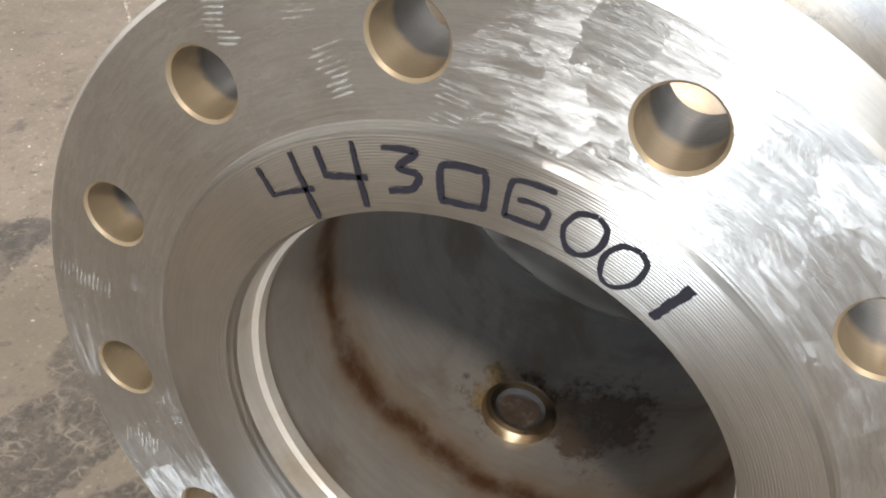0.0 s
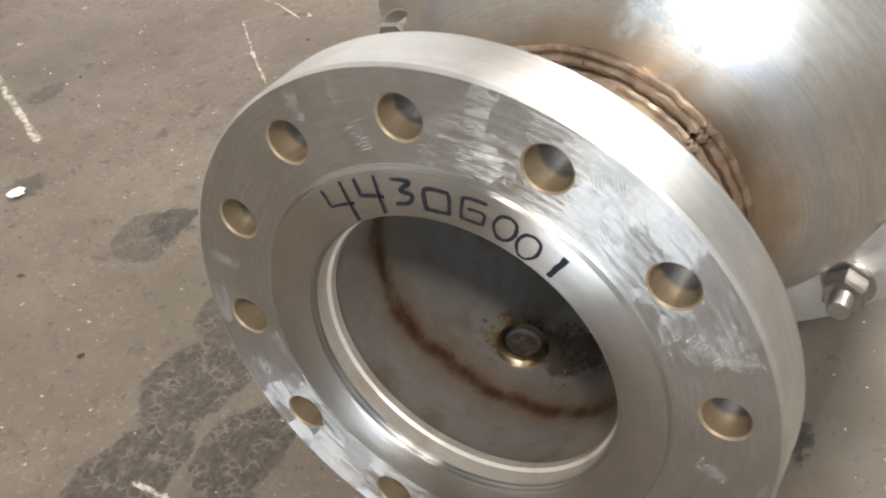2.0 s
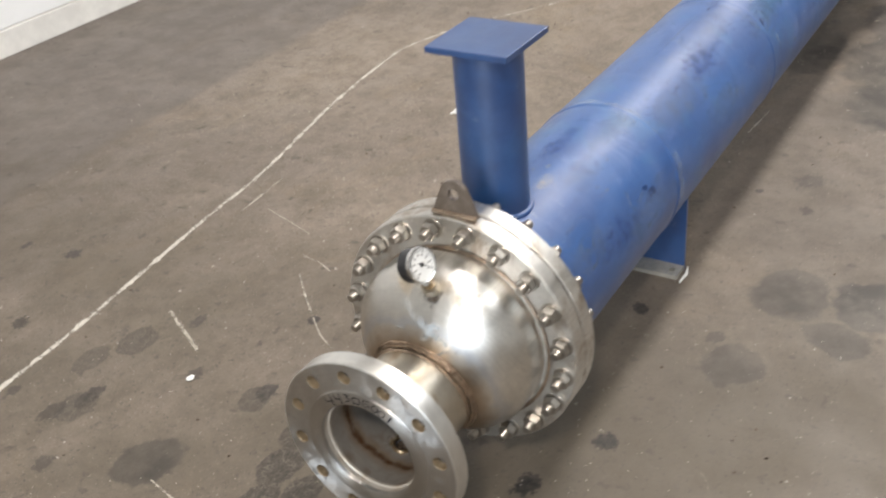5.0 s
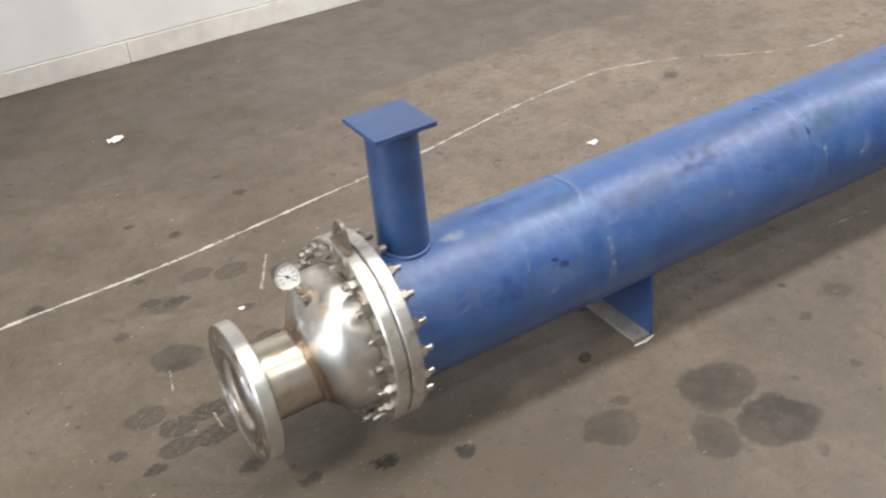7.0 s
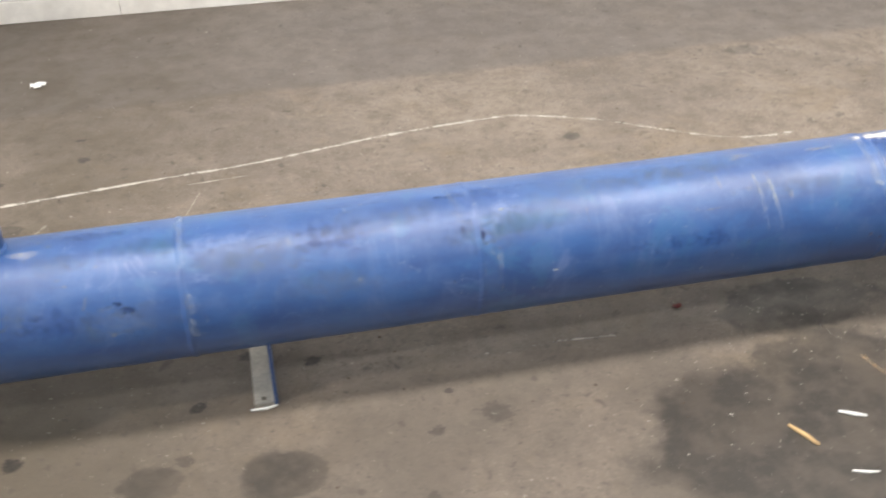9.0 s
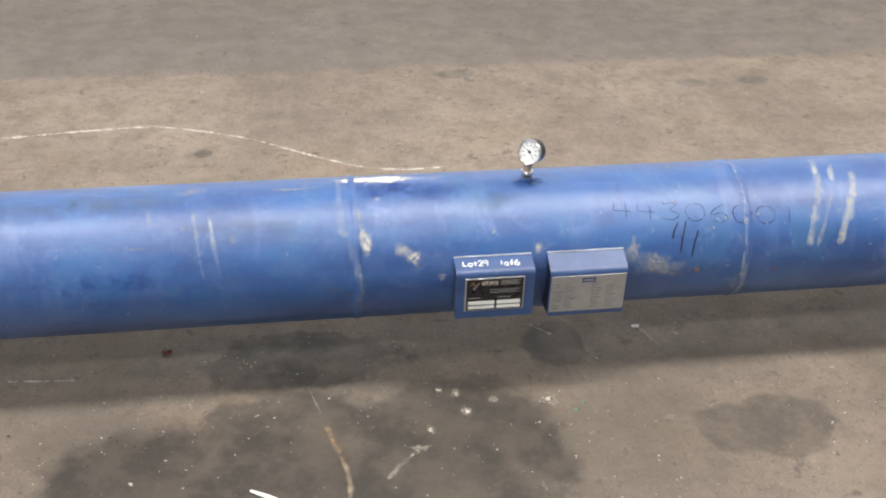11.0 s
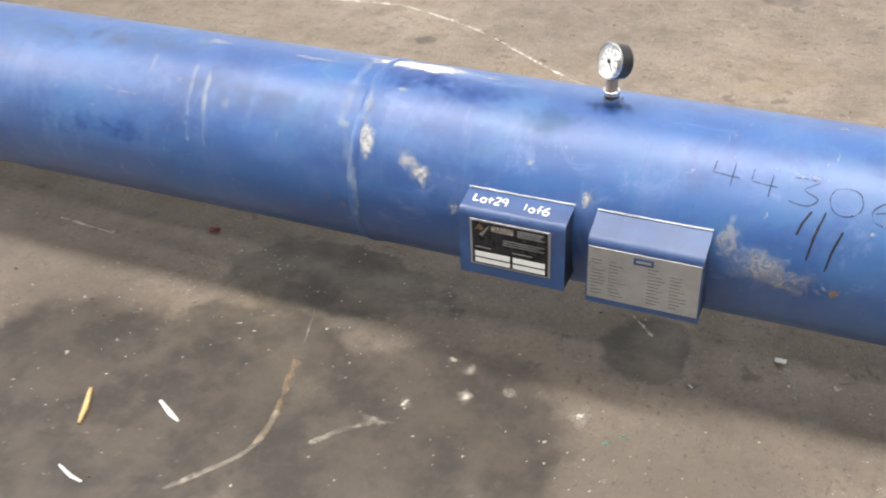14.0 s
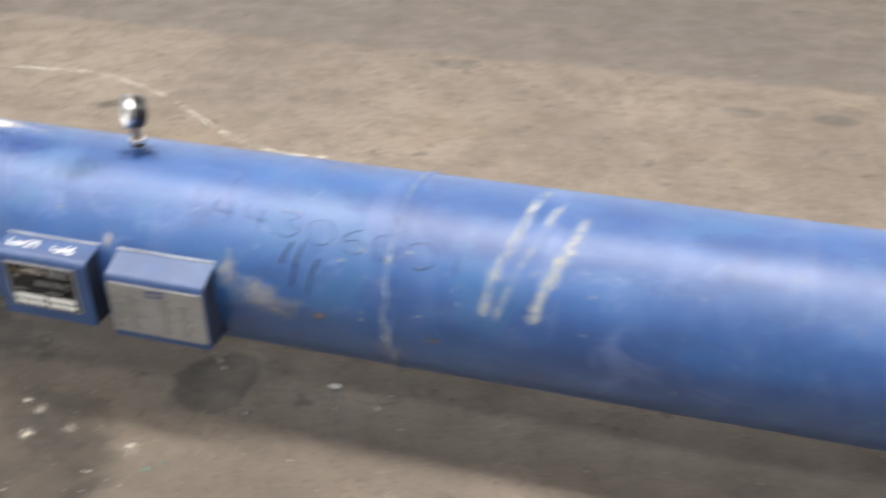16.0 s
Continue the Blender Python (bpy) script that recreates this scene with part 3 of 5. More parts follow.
def ribbon(bm, points, width, lift, onto, jitter=0.0, fade=None):
    """A painted stroke: a strip through (u, v) points, laid on a surface by onto(u, v, height)."""
    layer = cover_layer(bm)
    fine = []
    for a, b in zip(points, points[1:]):
        n = max(2 if len(points) > 6 else 5, int(math.dist(a, b) / 0.012))
        fine += [(a[0] + (b[0] - a[0]) * k / n, a[1] + (b[1] - a[1]) * k / n) for k in range(n)]
    fine.append(points[-1])
    rows = []
    for k, (u, v) in enumerate(fine):
        p, q = fine[max(k - 1, 0)], fine[min(k + 1, len(fine) - 1)]
        d = math.hypot(q[0] - p[0], q[1] - p[1]) or 1
        nu, nv = -(q[1] - p[1]) / d, (q[0] - p[0]) / d
        w = width * (1 + jitter * noise.noise((u * 40, v * 40, width * 900)))
        ends = (0.35 if k in (0, len(fine) - 1) else 1.0) * (fade(u) if fade else 1.0)
        row = []
        for s, c in ((-1, 0.0), (-0.5, 0.8), (0, 1.0), (0.5, 0.8), (1, 0.0)):
            vert = bm.verts.new(onto(u + s * nu * w / 2, v + s * nv * w / 2, lift))
            vert[layer] = c * ends
            row.append(vert)
        rows.append(row)
    for a, b in zip(rows, rows[1:]):
        for q in range(4):
            bm.faces.new((a[q], a[q + 1], b[q + 1], b[q]))
    return bm


def blot(bm, u, v, ru, rv, lift, onto, seed=0, n=26):
    """An uneven patch laid on a surface, fading at its edge."""
    layer = cover_layer(bm)
    rings = []
    for f, c in ((0.35, 1.0), (0.7, 0.75), (1.1, 0.3), (1.5, 0.0)):
        ring = []
        for k in range(n):
            t = 2 * math.pi * k / n
            r = 1 + 0.45 * noise.noise((math.cos(t) * 1.4 + seed * 3.1, math.sin(t) * 1.4, seed)) + 0.2 * noise.noise((math.cos(t) * 4 + seed, math.sin(t) * 4, seed))
            vert = bm.verts.new(onto(u + f * ru * r * math.cos(t), v + f * rv * r * math.sin(t), lift))
            vert[layer] = c
            ring.append(vert)
        rings.append(ring)
    c = bm.verts.new(onto(u, v, lift))
    c[layer] = 1.0
    for k in range(n):
        j = (k + 1) % n
        bm.faces.new((c, rings[0][k], rings[0][j]))
        for p, q in zip(rings, rings[1:]):
            bm.faces.new((p[k], q[k], q[j], p[j]))
    return bm


def on_floor(u, v, h):
    return (u, v, h)


def on_vessel(x, s, h):
    """s: metres round the shell from its top towards -y."""
    a = s / R
    return (x, -(R + h) * math.sin(a), H + (R + h) * math.cos(a))


def arc(deg):
    return radians(deg) * R


GLYPHS = {  # strokes in a box one wide and one high
    "4": [[(0.05, 1.0), (0.0, 0.42), (0.95, 0.42)], [(0.68, 1.0), (0.62, -0.08)]],
    "3": [[(0.05, 0.95), (0.85, 0.98), (0.45, 0.58), (0.9, 0.35), (0.6, 0.02), (0.0, 0.05)]],
    "0": [[(0.5, 1.0), (0.12, 0.85), (0.0, 0.45), (0.2, 0.05), (0.6, 0.0), (0.95, 0.25), (1.0, 0.65), (0.8, 0.95), (0.5, 1.0)]],
    "6": [[(0.85, 1.0), (0.35, 0.75), (0.05, 0.35), (0.25, 0.02), (0.75, 0.02), (0.95, 0.3), (0.65, 0.5), (0.15, 0.35)]],
    "1": [[(0.55, 1.0), (0.5, 0.0)]],
    "L": [[(0.1, 1.0), (0.05, 0.05), (0.8, 0.1)]],
    "o": [[(0.5, 0.6), (0.1, 0.4), (0.2, 0.05), (0.7, 0.0), (0.85, 0.4), (0.5, 0.6)]],
    "t": [[(0.45, 0.9), (0.4, 0.0)], [(0.0, 0.5), (0.9, 0.58)]],
    "2": [[(0.05, 0.8), (0.5, 1.0), (0.85, 0.7), (0.1, 0.05), (0.95, 0.05)]],
    "9": [[(0.85, 0.6), (0.3, 0.5), (0.15, 0.85), (0.6, 1.0), (0.85, 0.7), (0.75, 0.0)]],
    "f": [[(0.9, 0.95), (0.5, 0.9), (0.45, 0.0)], [(0.1, 0.5), (0.85, 0.55)]],
}


def smooth_line(pts, n=6):
    out = []
    for k in range(len(pts) - 1):
        p0, p1, p2, p3 = (Vector(pts[min(max(k + o, 0), len(pts) - 1)]) for o in (-1, 0, 1, 2))
        for q in range(n):
            t = q / n
            v = 0.5 * (2 * p1 + (p2 - p0) * t + (2 * p0 - 5 * p1 + 4 * p2 - p3) * t * t + (3 * p1 - p0 - 3 * p2 + p3) * t ** 3)
            out.append((v.x, v.y))
    return out + [pts[-1]]


def write(text, height, pitch, stroke, onto, material, parent, label, lift=0.0008, wide=0.72):
    """Handwriting, a part for each character; onto lays (u, v, h), u along the line and v up."""
    u = 0.0
    for ch in text:
        if ch in GLYPHS:
            bm = bmesh.new()
            for line in GLYPHS[ch]:
                line = [(u + p[0] * height * wide, p[1] * height) for p in line]
                ribbon(bm, smooth_line(line) if ch in "03629of" else line, stroke, lift, onto, 0.25)
            part("handwriting", bm, material, parent, label, smooth=False)
        u += pitch


def stroke(name, points, width, lift, onto, material, parent, label="", jitter=0.5):
    return part(name, ribbon(bmesh.new(), points, width, lift, onto, jitter), material, parent, label)


def patch(name, u, v, ru, rv, lift, onto, seed, material, parent, label=""):
    return part(name, blot(bmesh.new(), u, v, ru, rv, lift, onto, seed), material, parent, label)


# ---------------------------------------------------------------- setting
def slab(name, lo, hi, material, label, category, kind="structure"):
    ob = mesh_object(name, box(bmesh.new(), lo, hi), material, smooth=False)
    return tagged(ob, label, category, kind=kind)


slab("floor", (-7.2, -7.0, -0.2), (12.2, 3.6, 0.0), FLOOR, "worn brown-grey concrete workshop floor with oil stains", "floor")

WALL_TURN = pose(0, 3.365, 0, 0, 0, -1.3)


def turned_slab(name, lo, hi, material, label, category):
    bm = box(bmesh.new(), lo, hi, 0.004)
    bmesh.ops.transform(bm, matrix=WALL_TURN, verts=bm.verts)
    return tagged(mesh_object(name, bm, material, smooth=False), label, category, kind="structure")


turned_slab("wall_north", (-0.30, 0.012, 0.128), (12.6, 0.14, CEIL), WALL, "smooth white painted wall panels over a kerb", "wall")
turned_slab("wall_return", (-0.42, -1.10, 0.128), (-0.30, 0.14, CEIL), WALL, "white wall panel returning at the corner", "wall")
for k, (a, b) in enumerate(((-0.275, 0.70), (0.7025, 3.70), (3.7025, 6.70), (6.7025, 12.4))):
    turned_slab("baseboard", (a, 0.0, 0.0), (b, 0.10, 0.124), KERB, "dirty white painted kerb along the wall's foot", "kerb")
turned_slab("baseboard", (-0.40, -1.10, 0.0), (-0.28, 0.10, 0.124), KERB, "dirty white painted kerb along the wall's foot", "kerb")
slab("wall_north_far", (-7.2, 2.28, 0), (-0.40, 2.42, CEIL), SHED, "plain grey workshop wall", "wall")
slab("wall_east", (12.06, -7.0, 0), (12.2, 3.1, CEIL), SHED, "plain grey workshop wall", "wall")
slab("wall_south", (-7.2, -7.14, 0), (12.2, -7.0, CEIL), SHED, "plain grey workshop wall", "wall")
# unseen west wall, with an opening made for the added cool light
slab("wall_west", (-7.2, -0.9, 0), (-7.06, 2.28, CEIL), SHED, "plain grey workshop wall", "wall")
slab("wall_west_south", (-7.2, -7.0, 0), (-7.06, -2.6, CEIL), SHED, "plain grey workshop wall", "wall")
slab("wall_west_head", (-7.2, -2.6, 3.8), (-7.06, -0.9, CEIL), SHED, "plain grey wall over the opening for the added light", "wall")
slab("ceiling", (-7.2, -7.0, CEIL), (12.2, 3.7, CEIL + 0.12), CEILING, "plain pale workshop ceiling", "ceiling")

for (lx, ly), wide in [(q, 0.72) for q in ROW_A] + [(q, 0.62) for q in ROW_B]:
    lamp = thing("ceiling_light", (lx, ly, CEIL), "long white strip light fixed to the ceiling", "ceiling light", "ceiling lights")
    bm = box(bmesh.new(), (lx - 1.83, ly - wide / 2 - 0.02, CEIL - 0.10), (lx + 1.83, ly + wide / 2 + 0.02, CEIL), 0.01)
    part("housing", bm, WALL, lamp, smooth=False)
    bm = box(bmesh.new(), (lx - 1.8, ly - wide / 2, CEIL - 0.13), (lx + 1.8, ly + wide / 2, CEIL - 0.10), 0.004)
    part("diffuser", bm, LAMPGLASS, lamp, smooth=False)

lamp = thing("ceiling_light", (*BAY, CEIL), "compact white bay light hung from the ceiling", "ceiling light", "ceiling lights")
part("housing", box(bmesh.new(), (BAY[0] - 0.36, BAY[1] - 0.26, CEIL - 0.26), (BAY[0] + 0.36, BAY[1] + 0.26, CEIL - 0.14), 0.015), WALL, lamp, smooth=False)
part("diffuser", box(bmesh.new(), (BAY[0] - 0.33, BAY[1] - 0.23, CEIL - 0.28), (BAY[0] + 0.33, BAY[1] + 0.23, CEIL - 0.26), 0.004), LAMPGLASS, lamp, smooth=False)
for sx in (-0.25, 0.25):
    part("hanger", tube(bmesh.new(), [(BAY[0] + sx, BAY[1], CEIL), (BAY[0] + sx, BAY[1], CEIL - 0.15)], 0.006, 8), CHROME, lamp)

# ---------------------------------------------------------------- the vessel
vessel = thing("pressure_vessel", (3.2, 0, 0), "long blue painted steel pressure vessel with bolted stainless end", "pressure vessel")
X_SHELL, X_END = 0.4400, 6.10

bm = bmesh.new()
lathe(bm, [(X_SHELL, R)] + [(X_SHELL + (X_END - X_SHELL) * k / 60, R) for k in range(1, 61)] + [(X_END + 0.10 * math.sin(t), R * math.cos(t)) for t in (radians(q) for q in (15, 30, 45, 60, 75, 90))], 128)
part("shell", bm, BLUE, vessel, "scuffed blue painted shell with pale scrapes")

for wx, mat, hump in ((1.095, BLUE, 0.003), (1.93, BLUE, 0.0018), (3.225, BLUE, 0.003), (4.335, BLUE, 0.003)):
    bm = bmesh.new()
    segs = 160
    rows = []
    for k in range(segs):
        a = 2 * math.pi * k / segs
        rows.append([bm.verts.new((wx + o + 0.003 * noise.noise((a * 6, wx, 3)), (R + hh * (1 + 0.6 * noise.noise((a * 22, wx, 1)))) * math.sin(a), H + (R + hh * (1 + 0.6 * noise.noise((a * 22, wx, 1)))) * math.cos(a))) for o, hh in ((-0.012, -0.001), (-0.006, hump * 0.8), (0, hump), (0.006, hump * 0.8), (0.012, -0.001))])
    for k in range(segs):
        for q in range(4):
            bm.faces.new((rows[k][q], rows[k][q + 1], rows[(k + 1) % segs][q + 1], rows[(k + 1) % segs][q]))
    part("weld_seam", bm, mat, vessel)

# bolted joint: two rings with a gasket between
RF, YB = 0.272, 0.006
part("cover_flange", lathe(bmesh.new(), [(0.356, 0.15), (0.356, RF - 0.003), (0.359, RF), (0.393, RF), (0.396, RF - 0.003), (0.396, 0.15)], 128, YB, closed=True), PLATE, vessel, "thick matt stainless ring flange")
part("gasket", lathe(bmesh.new(), [(0.3965, 0.17), (0.3965, RF - 0.008), (0.4005, RF - 0.008), (0.4005, 0.17)], 96, YB, closed=True), GASKET, vessel, "thin dark gasket")
part("shell_flange", lathe(bmesh.new(), [(0.401, 0.15), (0.401, RF - 0.003), (0.404, RF), (0.438, RF), (0.441, RF - 0.003), (0.441, 0.15)], 128, YB, closed=True), PLATE, vessel, "thick matt stainless ring flange")
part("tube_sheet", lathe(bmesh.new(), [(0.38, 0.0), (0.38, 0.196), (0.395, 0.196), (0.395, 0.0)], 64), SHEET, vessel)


def hexagon(r):
    return [(r * math.cos(math.pi / 3 * k), r * math.sin(math.pi / 3 * k)) for k in range(6)]


def nut_mesh(x0, x1):
    """A hexagonal nut along x with chamfered corners and a washer face."""
    bm = bmesh.new()
    rings = []
    for px, r in ((x0, 0.0165), (x0 + 0.003, 0.0188), (x1 - 0.003, 0.0188), (x1, 0.0165)):
        rings.append([bm.verts.new((px, y, z)) for y, z in hexagon(r)])
    for a, b in zip(rings, rings[1:]):
        for k in range(6):
            bm.faces.new((a[k], a[(k + 1) % 6], b[(k + 1) % 6], b[k]))
    bm.faces.new(rings[0])
    bm.faces.new(rings[-1])
    bmesh.ops.recalc_face_normals(bm, faces=bm.faces)
    me = bpy.data.meshes.new("nut")
    bm.to_mesh(me)
    bm.free()
    me.materials.append(STUD)
    return me


def stud_mesh():
    bm = bmesh.new()
    prof = [(-0.084, 0.0), (-0.084, 0.0082), (-0.0822, 0.0098)]
    x = -0.082
    while x < -0.035:      # threads
        prof += [(x + 0.0012, 0.0088), (x + 0.0024, 0.0098)]
        x += 0.0024
    prof += [(0.035, 0.0098), (0.0815, 0.0098), (0.083, 0.0082), (0.083, 0.0)]
    lathe(bm, prof, 14, 0, 0)
    bmesh.ops.recalc_face_normals(bm, faces=bm.faces)
    me = bpy.data.meshes.new("stud")
    bm.to_mesh(me)
    bm.free()
    me.polygons.foreach_set("use_smooth", [True] * len(me.polygons))
    me.set_sharp_from_angle(angle=radians(30))
    me.materials.append(STUD)
    return me


def washer_mesh(x0, x1):
    bm = lathe(bmesh.new(), [(x0, 0.0), (x0, 0.0212), (x0 + 0.0008, 0.0220), (x1, 0.0220), (x1, 0.0)], 20, 0, 0)
    bmesh.ops.recalc_face_normals(bm, faces=bm.faces)
    me = bpy.data.meshes.new("washer")
    bm.to_mesh(me)
    bm.free()
    me.materials.append(STUD)
    return me


WASHER = washer_mesh(-0.0455, -0.0425)
NUT_F, NUT_B, STUDM = nut_mesh(-0.0655, -0.0455), nut_mesh(0.0435, 0.0635), stud_mesh()
RB = 0.2445
for k in range(20):
    a = radians(9 + 18 * k)
    turn = random.uniform(0, 1.0)
    slip = random.uniform(-0.003, 0.003)
    stud = new("stud", STUDM)
    stud.parent = vessel
    stud.matrix_parent_inverse = vessel.matrix_world.inverted()
    stud.matrix_basis = Matrix.Translation((0.3985 + slip, YB - RB * math.sin(a), H + RB * math.cos(a))) @ Matrix.Rotation(turn, 4, "X")
    for me in (NUT_F, NUT_B, WASHER):
        nut = new("washer" if me is WASHER else "nut", me)
        nut.parent = stud
        nut.matrix_basis = Matrix.Translation((-slip, 0, 0)) @ Matrix.Rotation(random.uniform(0, 1), 4, "X")

# dished head, opened where the nozzle enters
XH, DEPTH = 0.312, 0.108
NR, NI = 0.1095, 0.1015
ANG = [radians(q) for q in range(2, 91, 2)]


def opened(bm, radius):
    gone = [f for f in bm.faces if math.hypot(f.calc_center_median().y - NY, f.calc_center_median().z - NZ) < radius]
    bmesh.ops.delete(bm, geom=gone, context="FACES")
    return bm


prof = [(0.36, R - 0.001), (XH, R - 0.001)] + [(XH - DEPTH * math.sin(t), (R - 0.001) * math.cos(t)) for t in ANG]
inner = [(0.36, R - 0.009), (XH, R - 0.009)] + [(XH - (DEPTH - 0.008) * math.sin(t), (R - 0.009) * math.cos(t)) for t in ANG]
part("head", opened(lathe(bmesh.new(), prof, 180, YB), NR - 0.002), DOME, vessel, "bright stainless dished head with blueish streaks")
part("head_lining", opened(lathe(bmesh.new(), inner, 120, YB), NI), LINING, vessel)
bm = bmesh.new()
for k in range(3):     # root weld between head and ring, lumpy
    pts = [(0.352 + 0.002 * k, (R + 0.004 - 0.002 * k + 0.0010 * noise.noise((t * 12, k, 0))) * math.sin(t), H + (R + 0.004 - 0.002 * k + 0.0010 * noise.noise((t * 12, k, 0))) * math.cos(t)) for t in (2 * math.pi * q / 140 for q in range(141))]
    tube(bm, pts, 0.0018, 6)
part("weld_seam", bm, WELD, vessel, "rough brown weld bead at the ring")

# nozzle: pipe neck through the head
XF, XB = 0.025, 0.066   # front and back of its flange
part("hub", lathe(bmesh.new(), [(XB, 0.135), (XB + 0.010, 0.132), (XB + 0.016, 0.122), (XB + 0.020, 0.114), (XB + 0.022, NR)], 96, NY, NZ), RIM, vessel)


def bead(xc, rr, r, n, mat, name="weld_seam", yc=NY, zc=NZ, amp=0.0025, reach=None):
    """A ring of weld, rippled like a row of scales."""
    bm = bmesh.new()
    pts, rs = [], []
    for q in range(n + 1):
        t = 2 * math.pi * q / n
        xx = reach(t) if reach else xc
        pts.append((xx + amp * noise.noise((t * 9, rr * 50, xc * 70)), yc + (rr + 0.4 * amp * noise.noise((t * 15, 2, 1))) * math.sin(t), zc + (rr + 0.4 * amp * noise.noise((t * 15, 2, 1))) * math.cos(t)))
        rs.append(r * (0.95 + 0.03 * math.sin(q * 1.9) + 0.40 * noise.noise((q * 0.13, rr * 40, 5))))
    tube(bm, pts, rs, 8)
    return part(name, bm, mat, vessel, "brown rippled weld bead")


def head_x(y, z):
    q = min(1.0, math.hypot(y - YB, z - H) / (R - 0.001))
    return XH - DEPTH * math.sqrt(max(0.0, 1 - q * q))


def neck_tube(x0, radius):
    """A pipe from x0 to just inside the dished head, cut to the head's curve."""
    bm = bmesh.new()
    rows = []
    for k in range(96):
        t = 2 * math.pi * k / 96
        y, z = NY + radius * math.sin(t), NZ + radius * math.cos(t)
        end = head_x(y, z) + 0.009
        rows.append([bm.verts.new((x0 + (end - x0) * q / 6, y, z)) for q in range(7)])
    for a, b in zip(rows, rows[1:] + rows[:1]):
        for q in range(6):
            bm.faces.new((a[q], b[q], b[q + 1], a[q + 1]))
    return bm


part("nozzle_neck", neck_tube(0.070, NR), NECK, vessel, "short stainless pipe neck with brown heat tint")
part("neck_lining", neck_tube(XF + 0.020, NI), BORE, vessel, "tan heat-stained inside of the neck")
for rr, r in ((0.1140, 0.0044), (0.1205, 0.0033), (0.1095, 0.0036)):
    bead(0.21, rr, r, 260, WELD, reach=lambda t, rr=rr: head_x(NY + rr * math.sin(t), NZ + rr * math.cos(t)) - (0.010 if rr < 0.112 else 0.001))
bead(XB + 0.024, 0.1105, 0.0035, 220, NECK)

# nozzle flange with twelve bolt holes
flange = thing("nozzle_flange", (0.03, NY, NZ), "", "")
flange.parent = vessel
flange.matrix_parent_inverse = vessel.matrix_world.inverted()
bpy.context.view_layer.update()
RO, RH, HR = 0.1960, 0.165, 0.0137
hole_at = [(NY - RH * math.sin(radians(15 + 30 * k + 4.4)), NZ + RH * math.cos(radians(15 + 30 * k + 4.4))) for k in range(12)]


def circle(r, n, yc=NY, zc=NZ):
    return [(yc + r * math.cos(2 * math.pi * k / n), zc + r * math.sin(2 * math.pi * k / n)) for k in range(n)]


def ring_plate(px, ro, ri, holes, n=160):
    bm = bmesh.new()
    loops = [circle(ro, n), circle(ri, n)] + [circle(hr, 36, hy, hz) for hy, hz, hr in holes]
    flat = [bm.verts.new((px, y, z)) for loop in loops for y, z in loop]
    for tri in tessellate_polygon([[Vector((y, z, 0)) for y, z in loop] for loop in loops]):
        bm.faces.new([flat[k] for k in tri])
    return bm




def on_clock(clock, far, u, v, h):
    """Lays (u, v) on the flange's face round a point at that angle from the top and that distance from the axis."""
    a = radians(clock)
    y, z = (far + v) * math.sin(a) + u * math.cos(a), (far + v) * math.cos(a) - u * math.sin(a)
    return (XF - h, NY - y, NZ + z)


part("flange_face", ring_plate(XF, RO - 0.002, 0.135, [(y, z, HR + 0.0012) for y, z in hole_at]), FACE, flange, "ground stainless flange face with swirl marks", smooth=False)
bm = bmesh.new()
for clock, far, turn, count in ((-85, 0.178, 82, 13), (-33, 0.182, 70, 9), (-23, 0.182, 84, 8), (-21, 0.156, 100, 9), (-6, 0.146, 74, 8), (4, 0.150, 88, 9), (9, 0.147, 96, 8), (29, 0.181, 40, 9),
                                (34, 0.150, 62, 10), (64, 0.164, 30, 11), (66, 0.182, 110, 9), (94, 0.162, 70, 9), (154, 0.170, 100, 9), (184, 0.168, 50, 10), (214, 0.176, 84, 10), (-115, 0.176, 60, 9)):
    for k in range(count):      # short parallel strokes left by the grinder, their glint painted as pale colour
        cu, cv = (k - count / 2) * 0.0021, random.uniform(-0.0015, 0.0015)
        ca, sa = math.cos(radians(turn)), math.sin(radians(turn))
        ends = [(cu * ca - (cv + e) * sa, cu * sa + (cv + e) * ca) for e in (-random.uniform(0.003, 0.007), 0.0, random.uniform(0.003, 0.007))]
        ribbon(bm, ends, 0.0013, 0.0004, lambda u, v, h: on_clock(clock, far, u, v, h), 0.4)
tagged(part("grinder_hatching", bm, HATCH, flange, "hatched grinding marks with their glint painted pale", smooth=False), kind="stuff")
part("back_face", ring_plate(XB, RO - 0.002, 0.118, [(y, z, HR + 0.0012) for y, z in hole_at]), FACE, flange, smooth=False)
part("rim", lathe(bmesh.new(), [(XF, RO - 0.002), (XF + 0.002, RO), (XB - 0.002, RO), (XB, RO - 0.002)], 160, NY, NZ), RIM, flange, "pale satin flange rim")
part("raised_face", lathe(bmesh.new(), [(XF, 0.1375), (XF - 0.001, 0.1358), (XF - 0.0036, 0.1345), (XF - 0.0040, 0.1335), (XF - 0.0040, 0.1075), (XF - 0.0025, 0.1050), (XF + 0.003, NI + 0.0016)], 160, NY, NZ), RAISED, flange, "finely grooved raised sealing face")
part("bore", lathe(bmesh.new(), [(XF + 0.003, NI + 0.0016), (XF + 0.013, NI + 0.0010), (XF + 0.015, NI - 0.0010), (XF + 0.020, NI - 0.0012), (XF + 0.021, NI + 0.0008)], 128, NY, NZ), SHINE, flange, "bright bore wall")
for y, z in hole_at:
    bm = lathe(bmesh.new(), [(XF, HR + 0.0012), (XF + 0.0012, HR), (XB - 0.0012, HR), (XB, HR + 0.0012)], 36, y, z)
    part("bolt_hole", bm, HOLE, flange, "drilled bolt hole, lit mouth and shaded depth painted in")

# threaded drain coupling in the floor of the neck
DX, DA = 0.150, radians(8)     # its place along the neck and round it from the lowest line
